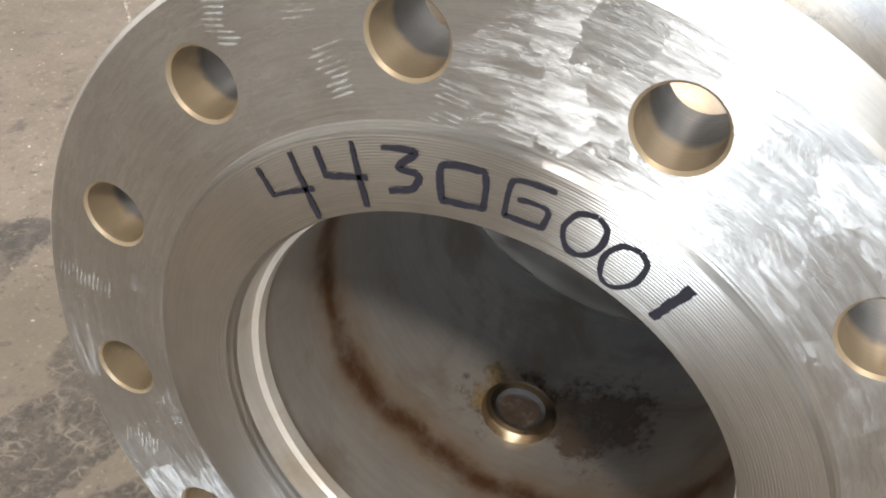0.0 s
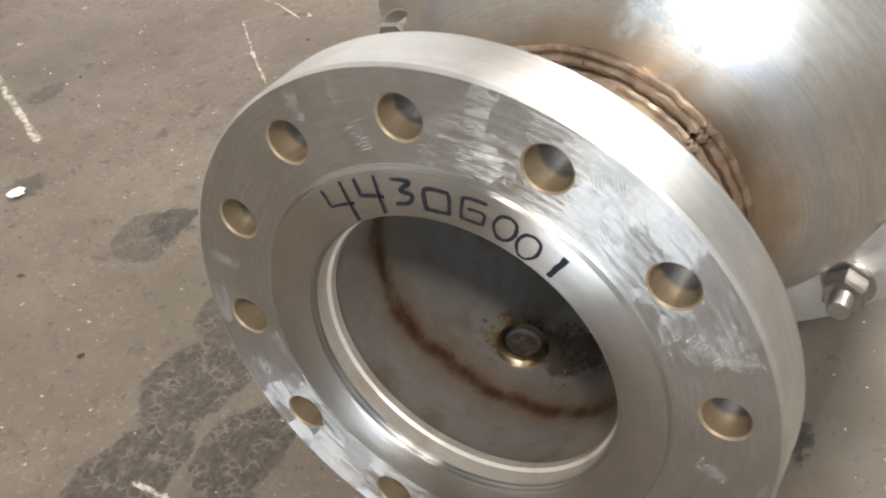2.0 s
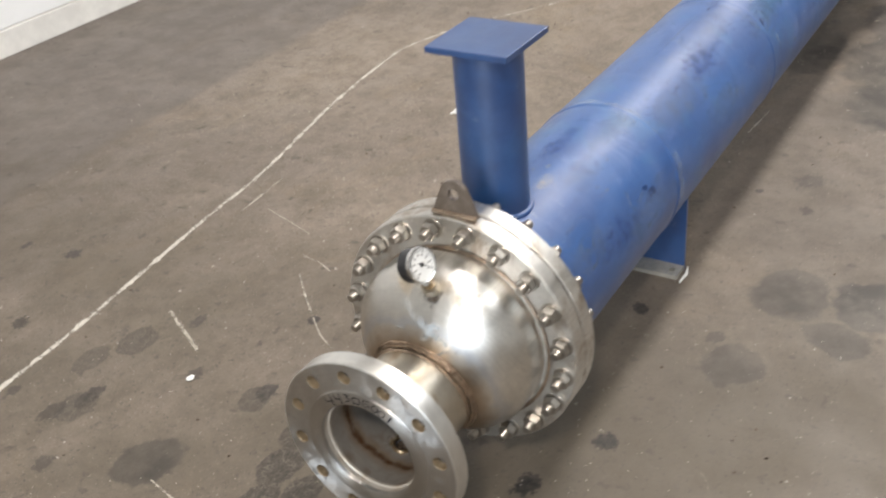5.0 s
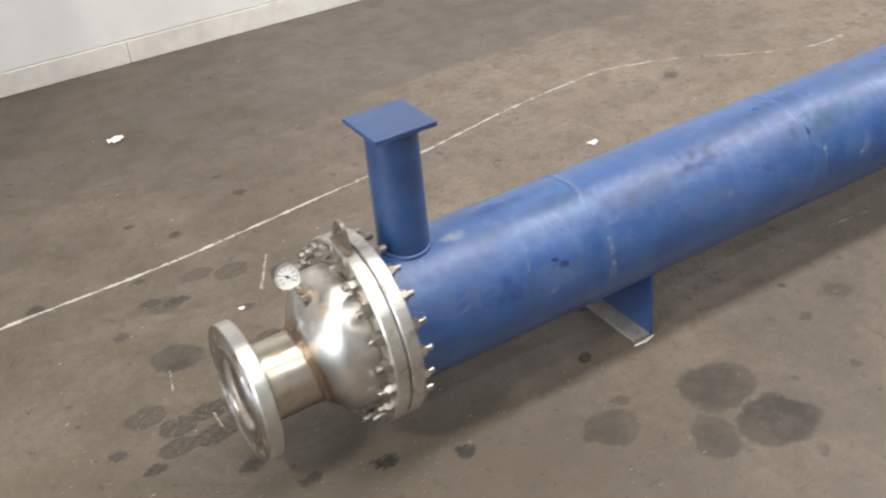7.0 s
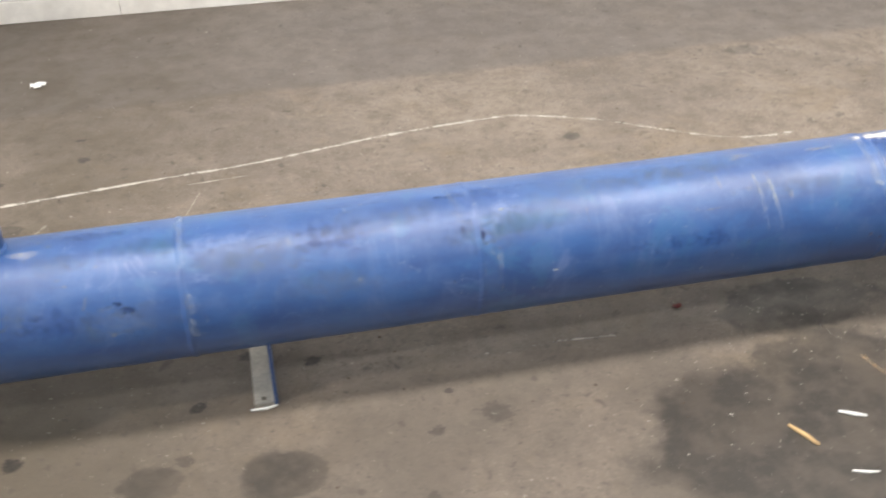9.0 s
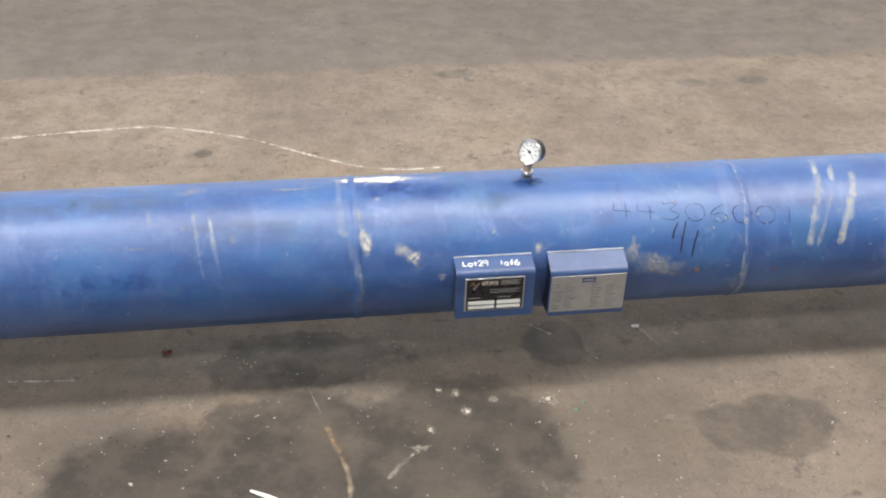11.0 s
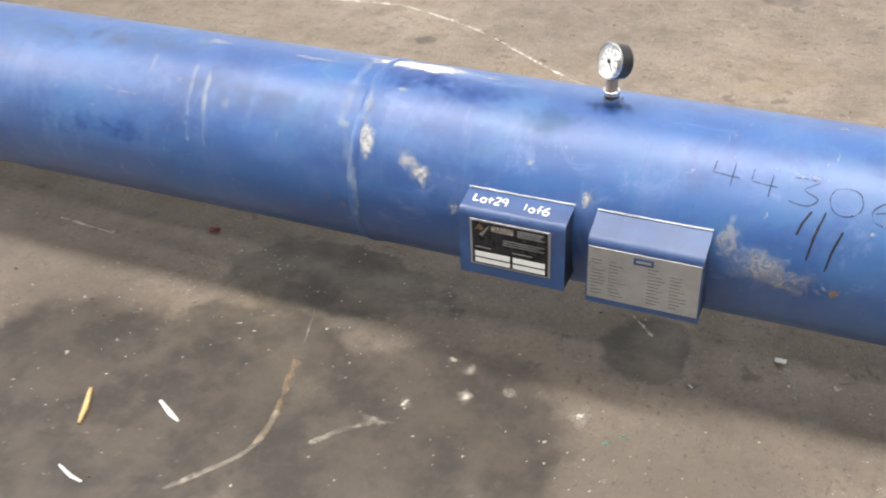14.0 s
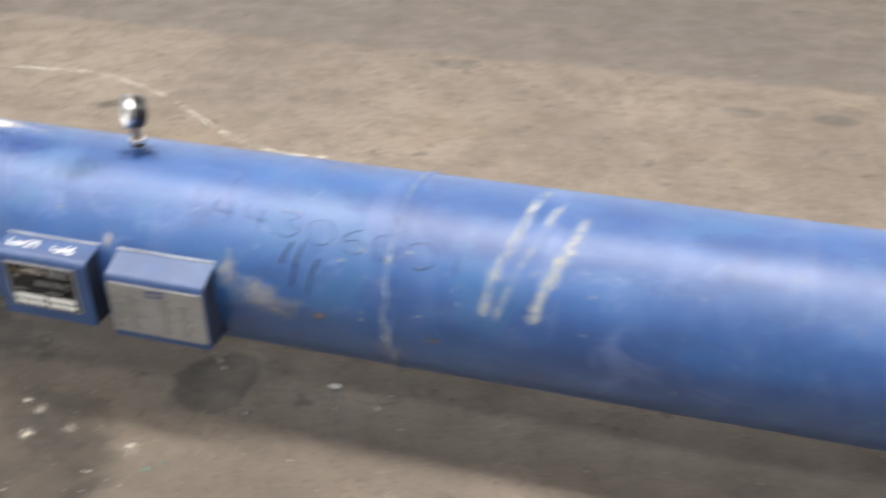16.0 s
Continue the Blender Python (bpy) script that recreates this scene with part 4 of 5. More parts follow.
drain_at = Vector((DX, NY + NI * math.sin(DA), NZ - NI * math.cos(DA)))
inward = Vector((0, -math.sin(DA), math.cos(DA)))
drain = toward(drain_at, inward)
part("drain_coupling", spun([(-0.004, 0.0215), (0.003, 0.0205), (0.0055, 0.0190), (0.0065, 0.0165), (0.0055, 0.0135)], drain, 40), BRASS, vessel, "threaded drain coupling welded into the neck")
prof = [(0.0055, 0.0135)]
for k in range(14):
    prof += [(0.0035 - 0.003 * k, 0.0118), (0.0020 - 0.003 * k, 0.0131)]
# dark thread colour paints in the shade down the coupling's hole
part("coupling_thread", spun(prof + [(-0.042, 0.0118), (-0.043, 0.0)], drain, 32), GASKET, vessel, "thread with the hole's shade painted dark")
bm = bmesh.new()


def in_neck(x, s, h):
    a = math.pi + s / NI
    return (x, NY - (NI - h) * math.sin(a), NZ + (NI - h) * math.cos(a))


blot(bm, DX + 0.006, 0.020, 0.028, 0.026, 0.0008, in_neck, 4)
blot(bm, DX + 0.010, -0.020, 0.040, 0.044, 0.0012, in_neck, 7)
part("scorch_mark", bm, SCORCH, vessel, "dark scorched patch round the drain")
part("scorch_mark", blot(bmesh.new(), DX + 0.004, 0.034, 0.022, 0.010, 0.0014, in_neck, 9), OCHRE, vessel, "ochre burn beside the drain")
part("drain_stub", spun([(0, 0.0), (0, 0.021), (0.022, 0.021), (0.024, 0.019), (0.024, 0.0)], toward(drain_at - inward * 0.006, -inward), 24), STUD, vessel)

# lifting lug on the ring
bm = bmesh.new()
zt = H + 0.272
out = [(-0.050, zt), (0.050, zt), (0.034, zt + 0.042)] + [(0.030 * math.cos(radians(q)), zt + 0.046 + 0.030 * math.sin(radians(q))) for q in range(10, 171, 20)] + [(-0.034, zt + 0.042)]
pierced(bm, out, [(0.0, zt + 0.046, 0.0125)], 0.372, 0.384)
part("lifting_lug", bm, LUGM, vessel, "dull steel lifting lug with one eye", smooth=False)
bm = lathe(bmesh.new(), [(0.372, 0.0125), (0.384, 0.0125)], 28, 0.0, zt + 0.046)
part("lug_eye", bm, LUGM, vessel)
bm = tube(bmesh.new(), [(0.370, -0.05 + 0.01 * k, zt + 0.003 + 0.002 * noise.noise((k, 0, 0))) for k in range(11)], 0.005, 8)
part("weld_seam", bm, WELD, vessel, "brown weld bead at the lug")

# upright pipe leg with its square plate
post = new("support_leg")
post.location = (0.56, 0.012, H + R)
post.parent = vessel
bpy.context.view_layer.update()
post.matrix_parent_inverse = vessel.matrix_world.inverted()
bpy.context.view_layer.update()
up = Matrix.Translation((0.56, 0.012, H)) @ Matrix.Rotation(radians(-90), 4, "Y")
part("leg_pipe", spun([(R - 0.05, 0.0705), (0.558, 0.0705)], up, 64), BLUE2, post, "dark blue painted upright pipe")
bm = box(bmesh.new(), (0.56 - 0.089, 0.012 - 0.089, H + 0.558), (0.56 + 0.089, 0.012 + 0.089, H + 0.571), 0.0015)
part("leg_plate", bm, BLUE2, post, "square blue steel end plate", smooth=False)
pts = []
for q in range(97):
    t = 2 * math.pi * q / 96
    px, py = 0.56 + 0.073 * math.cos(t), 0.012 + 0.073 * math.sin(t)
    pts.append((px, py, H + math.sqrt(R * R - py * py) + 0.003))
part("leg_weld", tube(bmesh.new(), pts, 0.006, 8), BLUE, post)


# saddles on the floor
def saddle(x):
    s = new("saddle")
    s.location = (x, 0, 0)
    s.parent = vessel
    bpy.context.view_layer.update()
    s.matrix_parent_inverse = vessel.matrix_world.inverted()
    bpy.context.view_layer.update()
    bm = bmesh.new()
    out = [(-0.158, 0.0), (0.158, 0.0), (0.158, H - 0.110)] + [(R * math.sin(radians(q)), H - R * math.cos(radians(q))) for q in range(48, -49, -6)] + [(-0.158, H - 0.110)]
    pierced(bm, out, [], x + 0.052, x + 0.062)
    part("web_plate", bm, BLUE2, s, "blue painted saddle web", smooth=False)
    bm = bmesh.new()
    loops = [[(x - 0.008, -0.158), (x + 0.052, -0.158), (x + 0.052, 0.158), (x - 0.008, 0.158)], [(x + 0.022 + 0.009 * math.cos(t), -0.135 + 0.009 * math.sin(t)) for t in (2 * math.pi * k / 20 for k in range(20))]]
    for z in (0.002, 0.012):
        vs = [bm.verts.new((a, b, z)) for loop in loops for a, b in loop]
        for tri in tessellate_polygon([[Vector((a, b, 0)) for a, b in loop] for loop in loops]):
            bm.faces.new([vs[k] for k in tri])
    for loop in loops:
        lo, hi = [bm.verts.new((a, b, 0.0)) for a, b in loop], [bm.verts.new((a, b, 0.012)) for a, b in loop]
        for k in range(len(loop)):
            j = (k + 1) % len(loop)
            bm.faces.new((lo[k], lo[j], hi[j], hi[k]))
    part("base_plate", bm, GALV, s, "bare grey base plate with a bolt hole", smooth=False)
    return s


saddle(1.245)
saddle(5.55)


# name plate brackets
def bracket(x0, x1, zb, zt, label):
    s = new("nameplate_bracket")
    s.location = ((x0 + x1) / 2, -0.25, zb)
    s.parent = vessel
    bpy.context.view_layer.update()
    s.matrix_parent_inverse = vessel.matrix_world.inverted()
    bpy.context.view_layer.update()
    yf = -0.252
    line = [(yf, zb), (yf, zt - 0.016)] + [(yf + 0.016 * (1 - math.cos(t)), zt - 0.016 + 0.016 * math.sin(t)) for t in (radians(q) for q in (22, 45, 62, 74))] + [(-0.190, H + 0.070)]
    bm = bmesh.new()
    rows = []
    for k, (y, z) in enumerate(line):
        p, q = line[max(k - 1, 0)], line[min(k + 1, len(line) - 1)]
        d = math.hypot(q[0] - p[0], q[1] - p[1])
        ny, nz = (q[1] - p[1]) / d, -(q[0] - p[0]) / d
        rows.append([bm.verts.new((x, y + o * ny, z + o * nz)) for o in (0, 0.004) for x in (x0, x1)])
    for a, b in zip(rows, rows[1:]):
        for i, j in ((0, 1), (1, 3), (3, 2), (2, 0)):
            bm.faces.new((a[i], a[j], b[j], b[i]))
    for r in (rows[0], rows[-1]):
        bm.faces.new((r[0], r[1], r[3], r[2]))
    ob = part("bracket_plate", bm, BLUE2, s, label)
    side = [(y + 0.001, z) for y, z in line] + [(-math.sqrt(R * R - (z - H) ** 2), z) for z in (H + 0.05, H, H - 0.04, zb)]
    for sx in (x0 + 0.0015, x1 - 0.0045):     # closed cheeks, near-black to paint in the shade at the sides
        part("side_plate", pierced(bmesh.new(), side, [], sx, sx + 0.003), SHADY, s, "side plate with its shade painted near-black", smooth=False)
    bm = tube(bmesh.new(), [(x0 + (x1 - x0) * k / 24, -0.1895, H + 0.0715 + 0.001 * noise.noise((k * 3, x0, 0))) for k in range(25)], 0.0028, 6)
    part("bracket_weld", bm, SCUFFSOLID, s)
    return s


SCUFFSOLID = plain("scraped_weld_edge", (0.40, 0.42, 0.46), 0.5, 0.2, 120.0, 0.3, 0.3)
b1 = bracket(3.487, 3.704, 0.272, 0.424, "blue bent steel bracket with white handwriting")
b2 = bracket(3.748, 3.966, 0.262, 0.412, "blue bent steel bracket")


def label_plate(parent, name, x0, x1, z0, z1, material, label):
    bm = box(bmesh.new(), (x0, -0.2545, z0), (x1, -0.2515, z1), 0.0006)
    return part(name, bm, material, parent, label, smooth=False)


def bars(parent, name, rects, material, y=-0.2553):
    bm = bmesh.new()
    for x0, z0, x1, z1 in rects:
        box(bm, (x0, y, z0), (x1, y + 0.001, z1))
    return tagged(part(name, bm, material, parent, smooth=False), kind="stuff" if len(rects) > 4 else "")


pl = label_plate(b1, "nameplate", 3.511, 3.676, 0.297, 0.404, LABELSILVER, "black and silver name plate with a wing mark")
bars(pl, "black_field", [(3.5155, 0.3005, 3.6715, 0.4005)], LABELBLACK, -0.2552)
tri = [[(3.521, 0.380), (3.531, 0.398), (3.541, 0.386), (3.532, 0.380), (3.530, 0.386)], [(3.531, 0.372), (3.541, 0.383), (3.553, 0.397), (3.546, 0.382), (3.538, 0.368)]]
for q, (poly, mat) in enumerate(zip(tri, (BRASS, CHROME))):
    bm2 = bmesh.new()
    bm2.faces.new([bm2.verts.new((x, -0.2562 - 0.0002 * q, z)) for x, z in poly])
    part("maker_mark", bm2, mat, pl, smooth=False)
bars(pl, "maker_bar", [(3.556, 0.382, 3.602, 0.396)], CHROME, -0.2562)
rows = [(3.610, 0.394 - 0.0042 * k, 3.664 - 0.004 * (k % 3), 0.3955 - 0.0042 * k) for k in range(4)] + [(3.580, 0.3655 - 0.005 * k, 3.664 - 0.01 * (k % 2), 0.3668 - 0.005 * k) for k in range(3)]
rows += [(3.522, 0.340, 3.555, 0.3415), (3.600, 0.340, 3.640, 0.3415)]
bars(pl, "small_print", rows, LABELSILVER, -0.2560)
bars(pl, "data_field", [(3.521, 0.318, 3.594, 0.330), (3.600, 0.318, 3.666, 0.330), (3.521, 0.304, 3.594, 0.314), (3.600, 0.304, 3.666, 0.314)], PAPER, -0.2560)

pl2 = label_plate(b2, "nameplate", 3.751, 3.963, 0.276, 0.394, LABELSILVER, "silver data plate with faint print and a blue mark")
bars(pl2, "maker_mark", [(3.838, 0.372, 3.876, 0.387)], BLUE2, -0.2553)
bars(pl2, "maker_bar", [(3.843, 0.377, 3.871, 0.382)], LABELSILVER, -0.2560)
rows = []
for k in range(11):
    z = 0.366 - 0.0078 * k
    for x in (3.757, 3.792, 3.866, 3.908):
        if random.random() < 0.85:
            rows.append((x, z, x + random.uniform(0.012, 0.034), z + 0.0018))
FAINT = plain("faint_print", (0.17, 0.165, 0.155), 0.5, 0.2, 90.0, 0.2, 0.0)
bars(pl2, "small_print", rows, FAINT, -0.2553)


def on_flap(x0):
    a, b = Vector((-0.243, 0.421)), Vector((-0.190, H + 0.074))

    def onto(u, v, h):
        p = a.lerp(b, v / 0.055)
        return (x0 + u, p.x - h * 0.4, p.y + 0.0015 + h)
    return onto


write("Lot29  1of6", 0.0190, 0.0142, 0.0036, lambda u, v, h: on_flap(3.508)(u, v + 0.017 - 0.03 * u, h), WHITEPEN, b1, "white handwritten lot mark")

# handwriting on the flange, squared and uneven, each figure on its own place of the raised face
BOLD = {
    "4": [[(0.02, 1.0), (-0.05, 0.52), (0.98, 0.40)], [(0.86, 1.02), (0.70, -0.06)]],
    "3": [[(0.05, 0.98), (0.95, 0.90), (0.40, 0.55), (0.92, 0.40), (0.70, 0.08), (-0.02, 0.02)]],
    "0": [[(0.22, 1.0), (0.02, 0.86), (0.0, 0.08), (0.16, 0.0), (0.90, 0.02), (1.0, 0.14), (0.98, 0.92), (0.80, 1.02), (0.22, 1.0)]],
    "6": [[(1.05, 1.06), (0.25, 0.98), (0.02, 0.80), (0.0, 0.06), (0.12, 0.0), (0.90, 0.04), (1.0, 0.18), (0.95, 0.56), (0.22, 0.50)]],
    "o": [[(0.62, 1.0), (0.18, 0.86), (0.0, 0.42), (0.24, 0.04), (0.66, 0.0), (1.0, 0.34), (0.96, 0.82), (0.62, 1.0)]],
    "1": [[(0.50, 1.0), (0.46, 0.0)]],
}


def on_face(u, v, h):
    return (XF - 0.0040 - h, NY - v * math.sin(u), NZ + v * math.cos(u))


for ch, mid, wide, low, high, thick in (("4", -35.3, 8.6, 107.5, 132, 2.7), ("4", -23.6, 7.6, 109, 132, 2.7), ("3", -13.4, 6.2, 113.5, 130, 2.6), ("0", -3.3, 7.4, 112.5, 126, 2.6),
                                        ("6", 7.2, 6.4, 113.5, 128, 2.6), ("o", 16.4, 6.0, 112.0, 128, 2.6), ("o", 23.8, 6.0, 109.0, 126, 2.6), ("1", 33.0, 4.0, 109.5, 128, 4.4)):
    bm = bmesh.new()
    for line in BOLD[ch]:
        pts = [((mid + wide * (p[0] - 0.5)), (low + (high - low) * p[1]) / 1000) for p in line]
        pts = smooth_line(pts, 4) if ch in "30o6" else [(a[0] + (b[0] - a[0]) * k / 5, a[1] + (b[1] - a[1]) * k / 5) for a, b in zip(pts, pts[1:]) for k in range(5)] + [pts[-1]]
        flat = [(v * math.sin(radians(u)), v * math.cos(radians(u))) for u, v in pts]
        ribbon(bm, flat, thick / 1000, 0.0003, lambda u, v, h: on_face(math.atan2(u, v), math.hypot(u, v), h), 0.25)
    part("handwriting", bm, MARK, flange, "black handwritten serial number", smooth=False)


def on_shell_text(u, v, h):
    return on_vessel(3.945 + u, arc(45) + 0.085 * u - v, h)


write("44306001", 0.050, 0.0690, 0.0036, on_shell_text, PEN, vessel, "faint black handwritten serial number", 0.0006, 1.08)
for u, a0, a1 in ((4.108, 51, 64), (4.132, 50, 76), (4.166, 58, 80)):
    stroke("tally_stroke", [(u + 0.018, arc(a0)), (u + 0.006, arc((a0 + a1) / 2)), (u, arc(a1))], 0.0048, 0.0008, on_vessel, MARK, vessel, "black marker stroke", 0.2)

GOUGE = flaky("dark_gouge", (0.008, 0.030, 0.13), 0.95, 90.0, 0.5, 0.6, 0.6)
# scrapes, chalk and scuffs on the paint
for u, a0, a1, lean, w in ((4.595, -14, 77, 0.082, 0.028), (4.637, -1, 78, 0.10, 0.024), (4.687, 10, 79, 0.087, 0.028), (4.575, 18, 58, 0.045, 0.040), (4.655, 36, 76, 0.05, 0.034)):
    pts = [(u - lean * k / 6 + 0.004 * math.sin(k * 1.7 + u * 9), arc(a0 + (a1 - a0) * k / 6)) for k in range(7)]
    stroke("rubbed_stroke", pts, 1.2 * w, 0.0007, on_vessel, RUBCHALK, vessel, "pale rubbed stroke across the blue paint")
for u, a, ru, rs, sd, mat in ((3.30, 4, 0.10, 0.050, 21, DEEP), (3.46, 10, 0.12, 0.055, 22, DEEP), (3.62, 24, 0.08, 0.04, 23, TEAL), (1.95, 4, 0.12, 0.03, 24, DEEP), (3.72, 8, 0.06, 0.03, 25, DEEP), (1.0, 20, 0.16, 0.04, 26, TEAL), (2.1, 40, 0.2, 0.05, 27, TEAL), (1.5, 30, 0.15, 0.06, 28, DEEP), (2.55, 75, 0.2, 0.04, 29, DEEP), (0.75, 70, 0.12, 0.05, 30, DEEP), (0.88, -4, 0.17, 0.03, 31, DEEP)):
    patch("paint_patch", u, arc(a), ru, rs, 0.0004, on_vessel, sd, mat, vessel, "patch of deeper blue paint" if mat is DEEP else "greenish patch in the paint")
for u, a, ru, rs, sd in ((3.252, 55, 0.017, 0.034, 1), (3.242, 49, 0.010, 0.030, 17), (3.378, 68, 0.026, 0.026, 2), (3.350, 63, 0.034, 0.022, 16), (0.69, 12, 0.05, 0.022, 7), (3.722, 66, 0.012, 0.02, 11), (3.455, 84, 0.014, 0.02, 12)):
    patch("bare_patch", u, arc(a), ru, rs, 0.0007, on_vessel, sd, RUBBED, vessel, "bare pale patch in the paint")
for u, a, ru, rs, sd in ((2.800, -2, 0.040, 0.013, 8), (2.90, 46, 0.009, 0.014, 14), (2.76, 3, 0.030, 0.008, 15), (3.06, 2, 0.06, 0.008, 10), (3.994, 73, 0.026, 0.050, 4), (4.000, 70, 0.016, 0.024, 20), (4.045, 84, 0.066, 0.040, 5), (4.105, 89, 0.060, 0.030, 13), (4.33, 108, 0.03, 0.04, 18), (3.727, 64, 0.014, 0.022, 19)):
    patch("rubbed_haze", u, arc(a), ru, rs, 0.0006, on_vessel, sd, HAZE, vessel, "grey scratched haze on the paint")
for u, a, ru, rs, sd in ((0.62, 62, 0.13, 0.09, 41), (0.92, 78, 0.18, 0.07, 42), (1.30, 40, 0.20, 0.08, 43), (1.62, 20, 0.20, 0.06, 44), (2.30, 15, 0.26, 0.05, 45), (2.90, 35, 0.20, 0.07, 46), (0.76, 24, 0.11, 0.05, 47), (1.48, 70, 0.20, 0.05, 48), (1.96, 45, 0.12, 0.09, 49), (2.62, 8, 0.22, 0.05, 50)):
    patch("dust_film", u, arc(a), ru, rs, 0.0003, on_vessel, sd, DUST, vessel, "grey film of dust on the blue paint")
patch("bare_patch", 3.300, arc(-9), 0.140, 0.024, 0.0008, on_vessel, 3, PRIMER, vessel, "patch of bare white primer on top of the shell")
patch("grime_ring", 3.718, arc(3), 0.030, 0.026, 0.0008, on_vessel, 9, SCORCH, vessel, "dark grime round the gauge socket")
SEAMS = [(1.100, -30, 30, 0.014, 0.0045, 0.0), (1.108, 60, 100, 0.020, 0.0045, 0.0), (1.868, -8, 32, 0.020, 0.003, 0.02), (1.985, 60, 100, 0.016, 0.003, 0.0),
         (3.185, -12, 50, 0.020, 0.0045, 0.0), (3.192, 44, 82, 0.018, 0.0045, 0.04), (3.236, 76, 115, 0.015, 0.0045, -0.01), (3.225, 15, 58, 0.012, 0.0046, 0.02),
         (4.335, -12, 60, 0.018, 0.0045, -0.01), (4.326, 48, 90, 0.018, 0.0046, 0.0), (4.330, 88, 124, 0.032, 0.0046, 0.01), (1.79, 15, 55, 0.008, 0.001, 0.0)]
for wx, a0, a1, w, hh, lean in SEAMS:
    pts = [(wx + lean * q / 8 + 0.008 * noise.noise((q * 0.9, wx, 2)), arc(a0 + (a1 - a0) * q / 8)) for q in range(9)]
    stroke("seam_scuff", pts, w if wx > 4 else 2.1 * w, hh, on_vessel, RUBCHALK if wx > 4 else SEAMY if w > 0.013 else SCUFF, vessel, "pale chalky streak along a weld seam")
for u, a0, a1, lean in ((2.796, 22, 80, 0.023), (2.836, 22, 78, 0.026), (2.68, 20, 34, 0.006)):
    stroke("scrape", [(u + lean * q / 4, arc(a0 + (a1 - a0) * q / 4)) for q in range(5)], 0.015, 0.0007, on_vessel, CHALKY, vessel)
for k in range(40):
    u, a = random.uniform(0.6, 5.3), random.uniform(-25, 95)
    stroke("scrape", [(u, arc(a)), (u + random.uniform(-0.02, 0.02), arc(a) + random.uniform(0.02, 0.11))], random.uniform(0.002, 0.007), 0.0007, on_vessel, SCUFF, vessel)
for k in range(30):
    u, a = random.uniform(0.6, 5.3), random.uniform(-30, 60)
    stroke("scrape", [(u, arc(a)), (u + random.uniform(0.05, 0.35), arc(a) + random.uniform(-0.01, 0.01))], random.uniform(0.003, 0.010), 0.0007, on_vessel, SCUFF, vessel)
for k in range(30):
    patch("chip", random.uniform(0.7, 5.3), arc(random.uniform(-25, 95)), random.uniform(0.003, 0.012), random.uniform(0.003, 0.008), 0.0007, on_vessel, 30 + k, CHALKY, vessel)
for k in range(60):
    patch("chip", random.uniform(3.95, 4.75), arc(random.uniform(45, 112)), random.uniform(0.002, 0.007), random.uniform(0.002, 0.006), 0.0007, on_vessel, 90 + k, CHALKY, vessel)
for u, a in ((4.188, 92), (4.42, 96), (3.16, 92), (3.20, 97), (4.33, 30)):
    patch("rust_spot", u, arc(a), 0.012, 0.010, 0.0008, on_vessel, u * 3, RUSTY, vessel, "small rust spot")
# dark blue gouge near the bolted end
patch("gouge", 0.92, arc(62), 0.018, 0.010, 0.0007, on_vessel, 3, GOUGE, vessel)
for u, a, ru, rs, sd in ((1.887, 42, 0.006, 0.022, 7), (1.945, 46, 0.008, 0.014, 8), (1.84, 4, 0.020, 0.005, 9)):
    patch("gouge", u, arc(a), ru, rs, 0.0007, on_vessel, sd, GOUGE, vessel)
patch("gouge", 0.945, arc(68), 0.022, 0.012, 0.0007, on_vessel, 5, GOUGE, vessel)


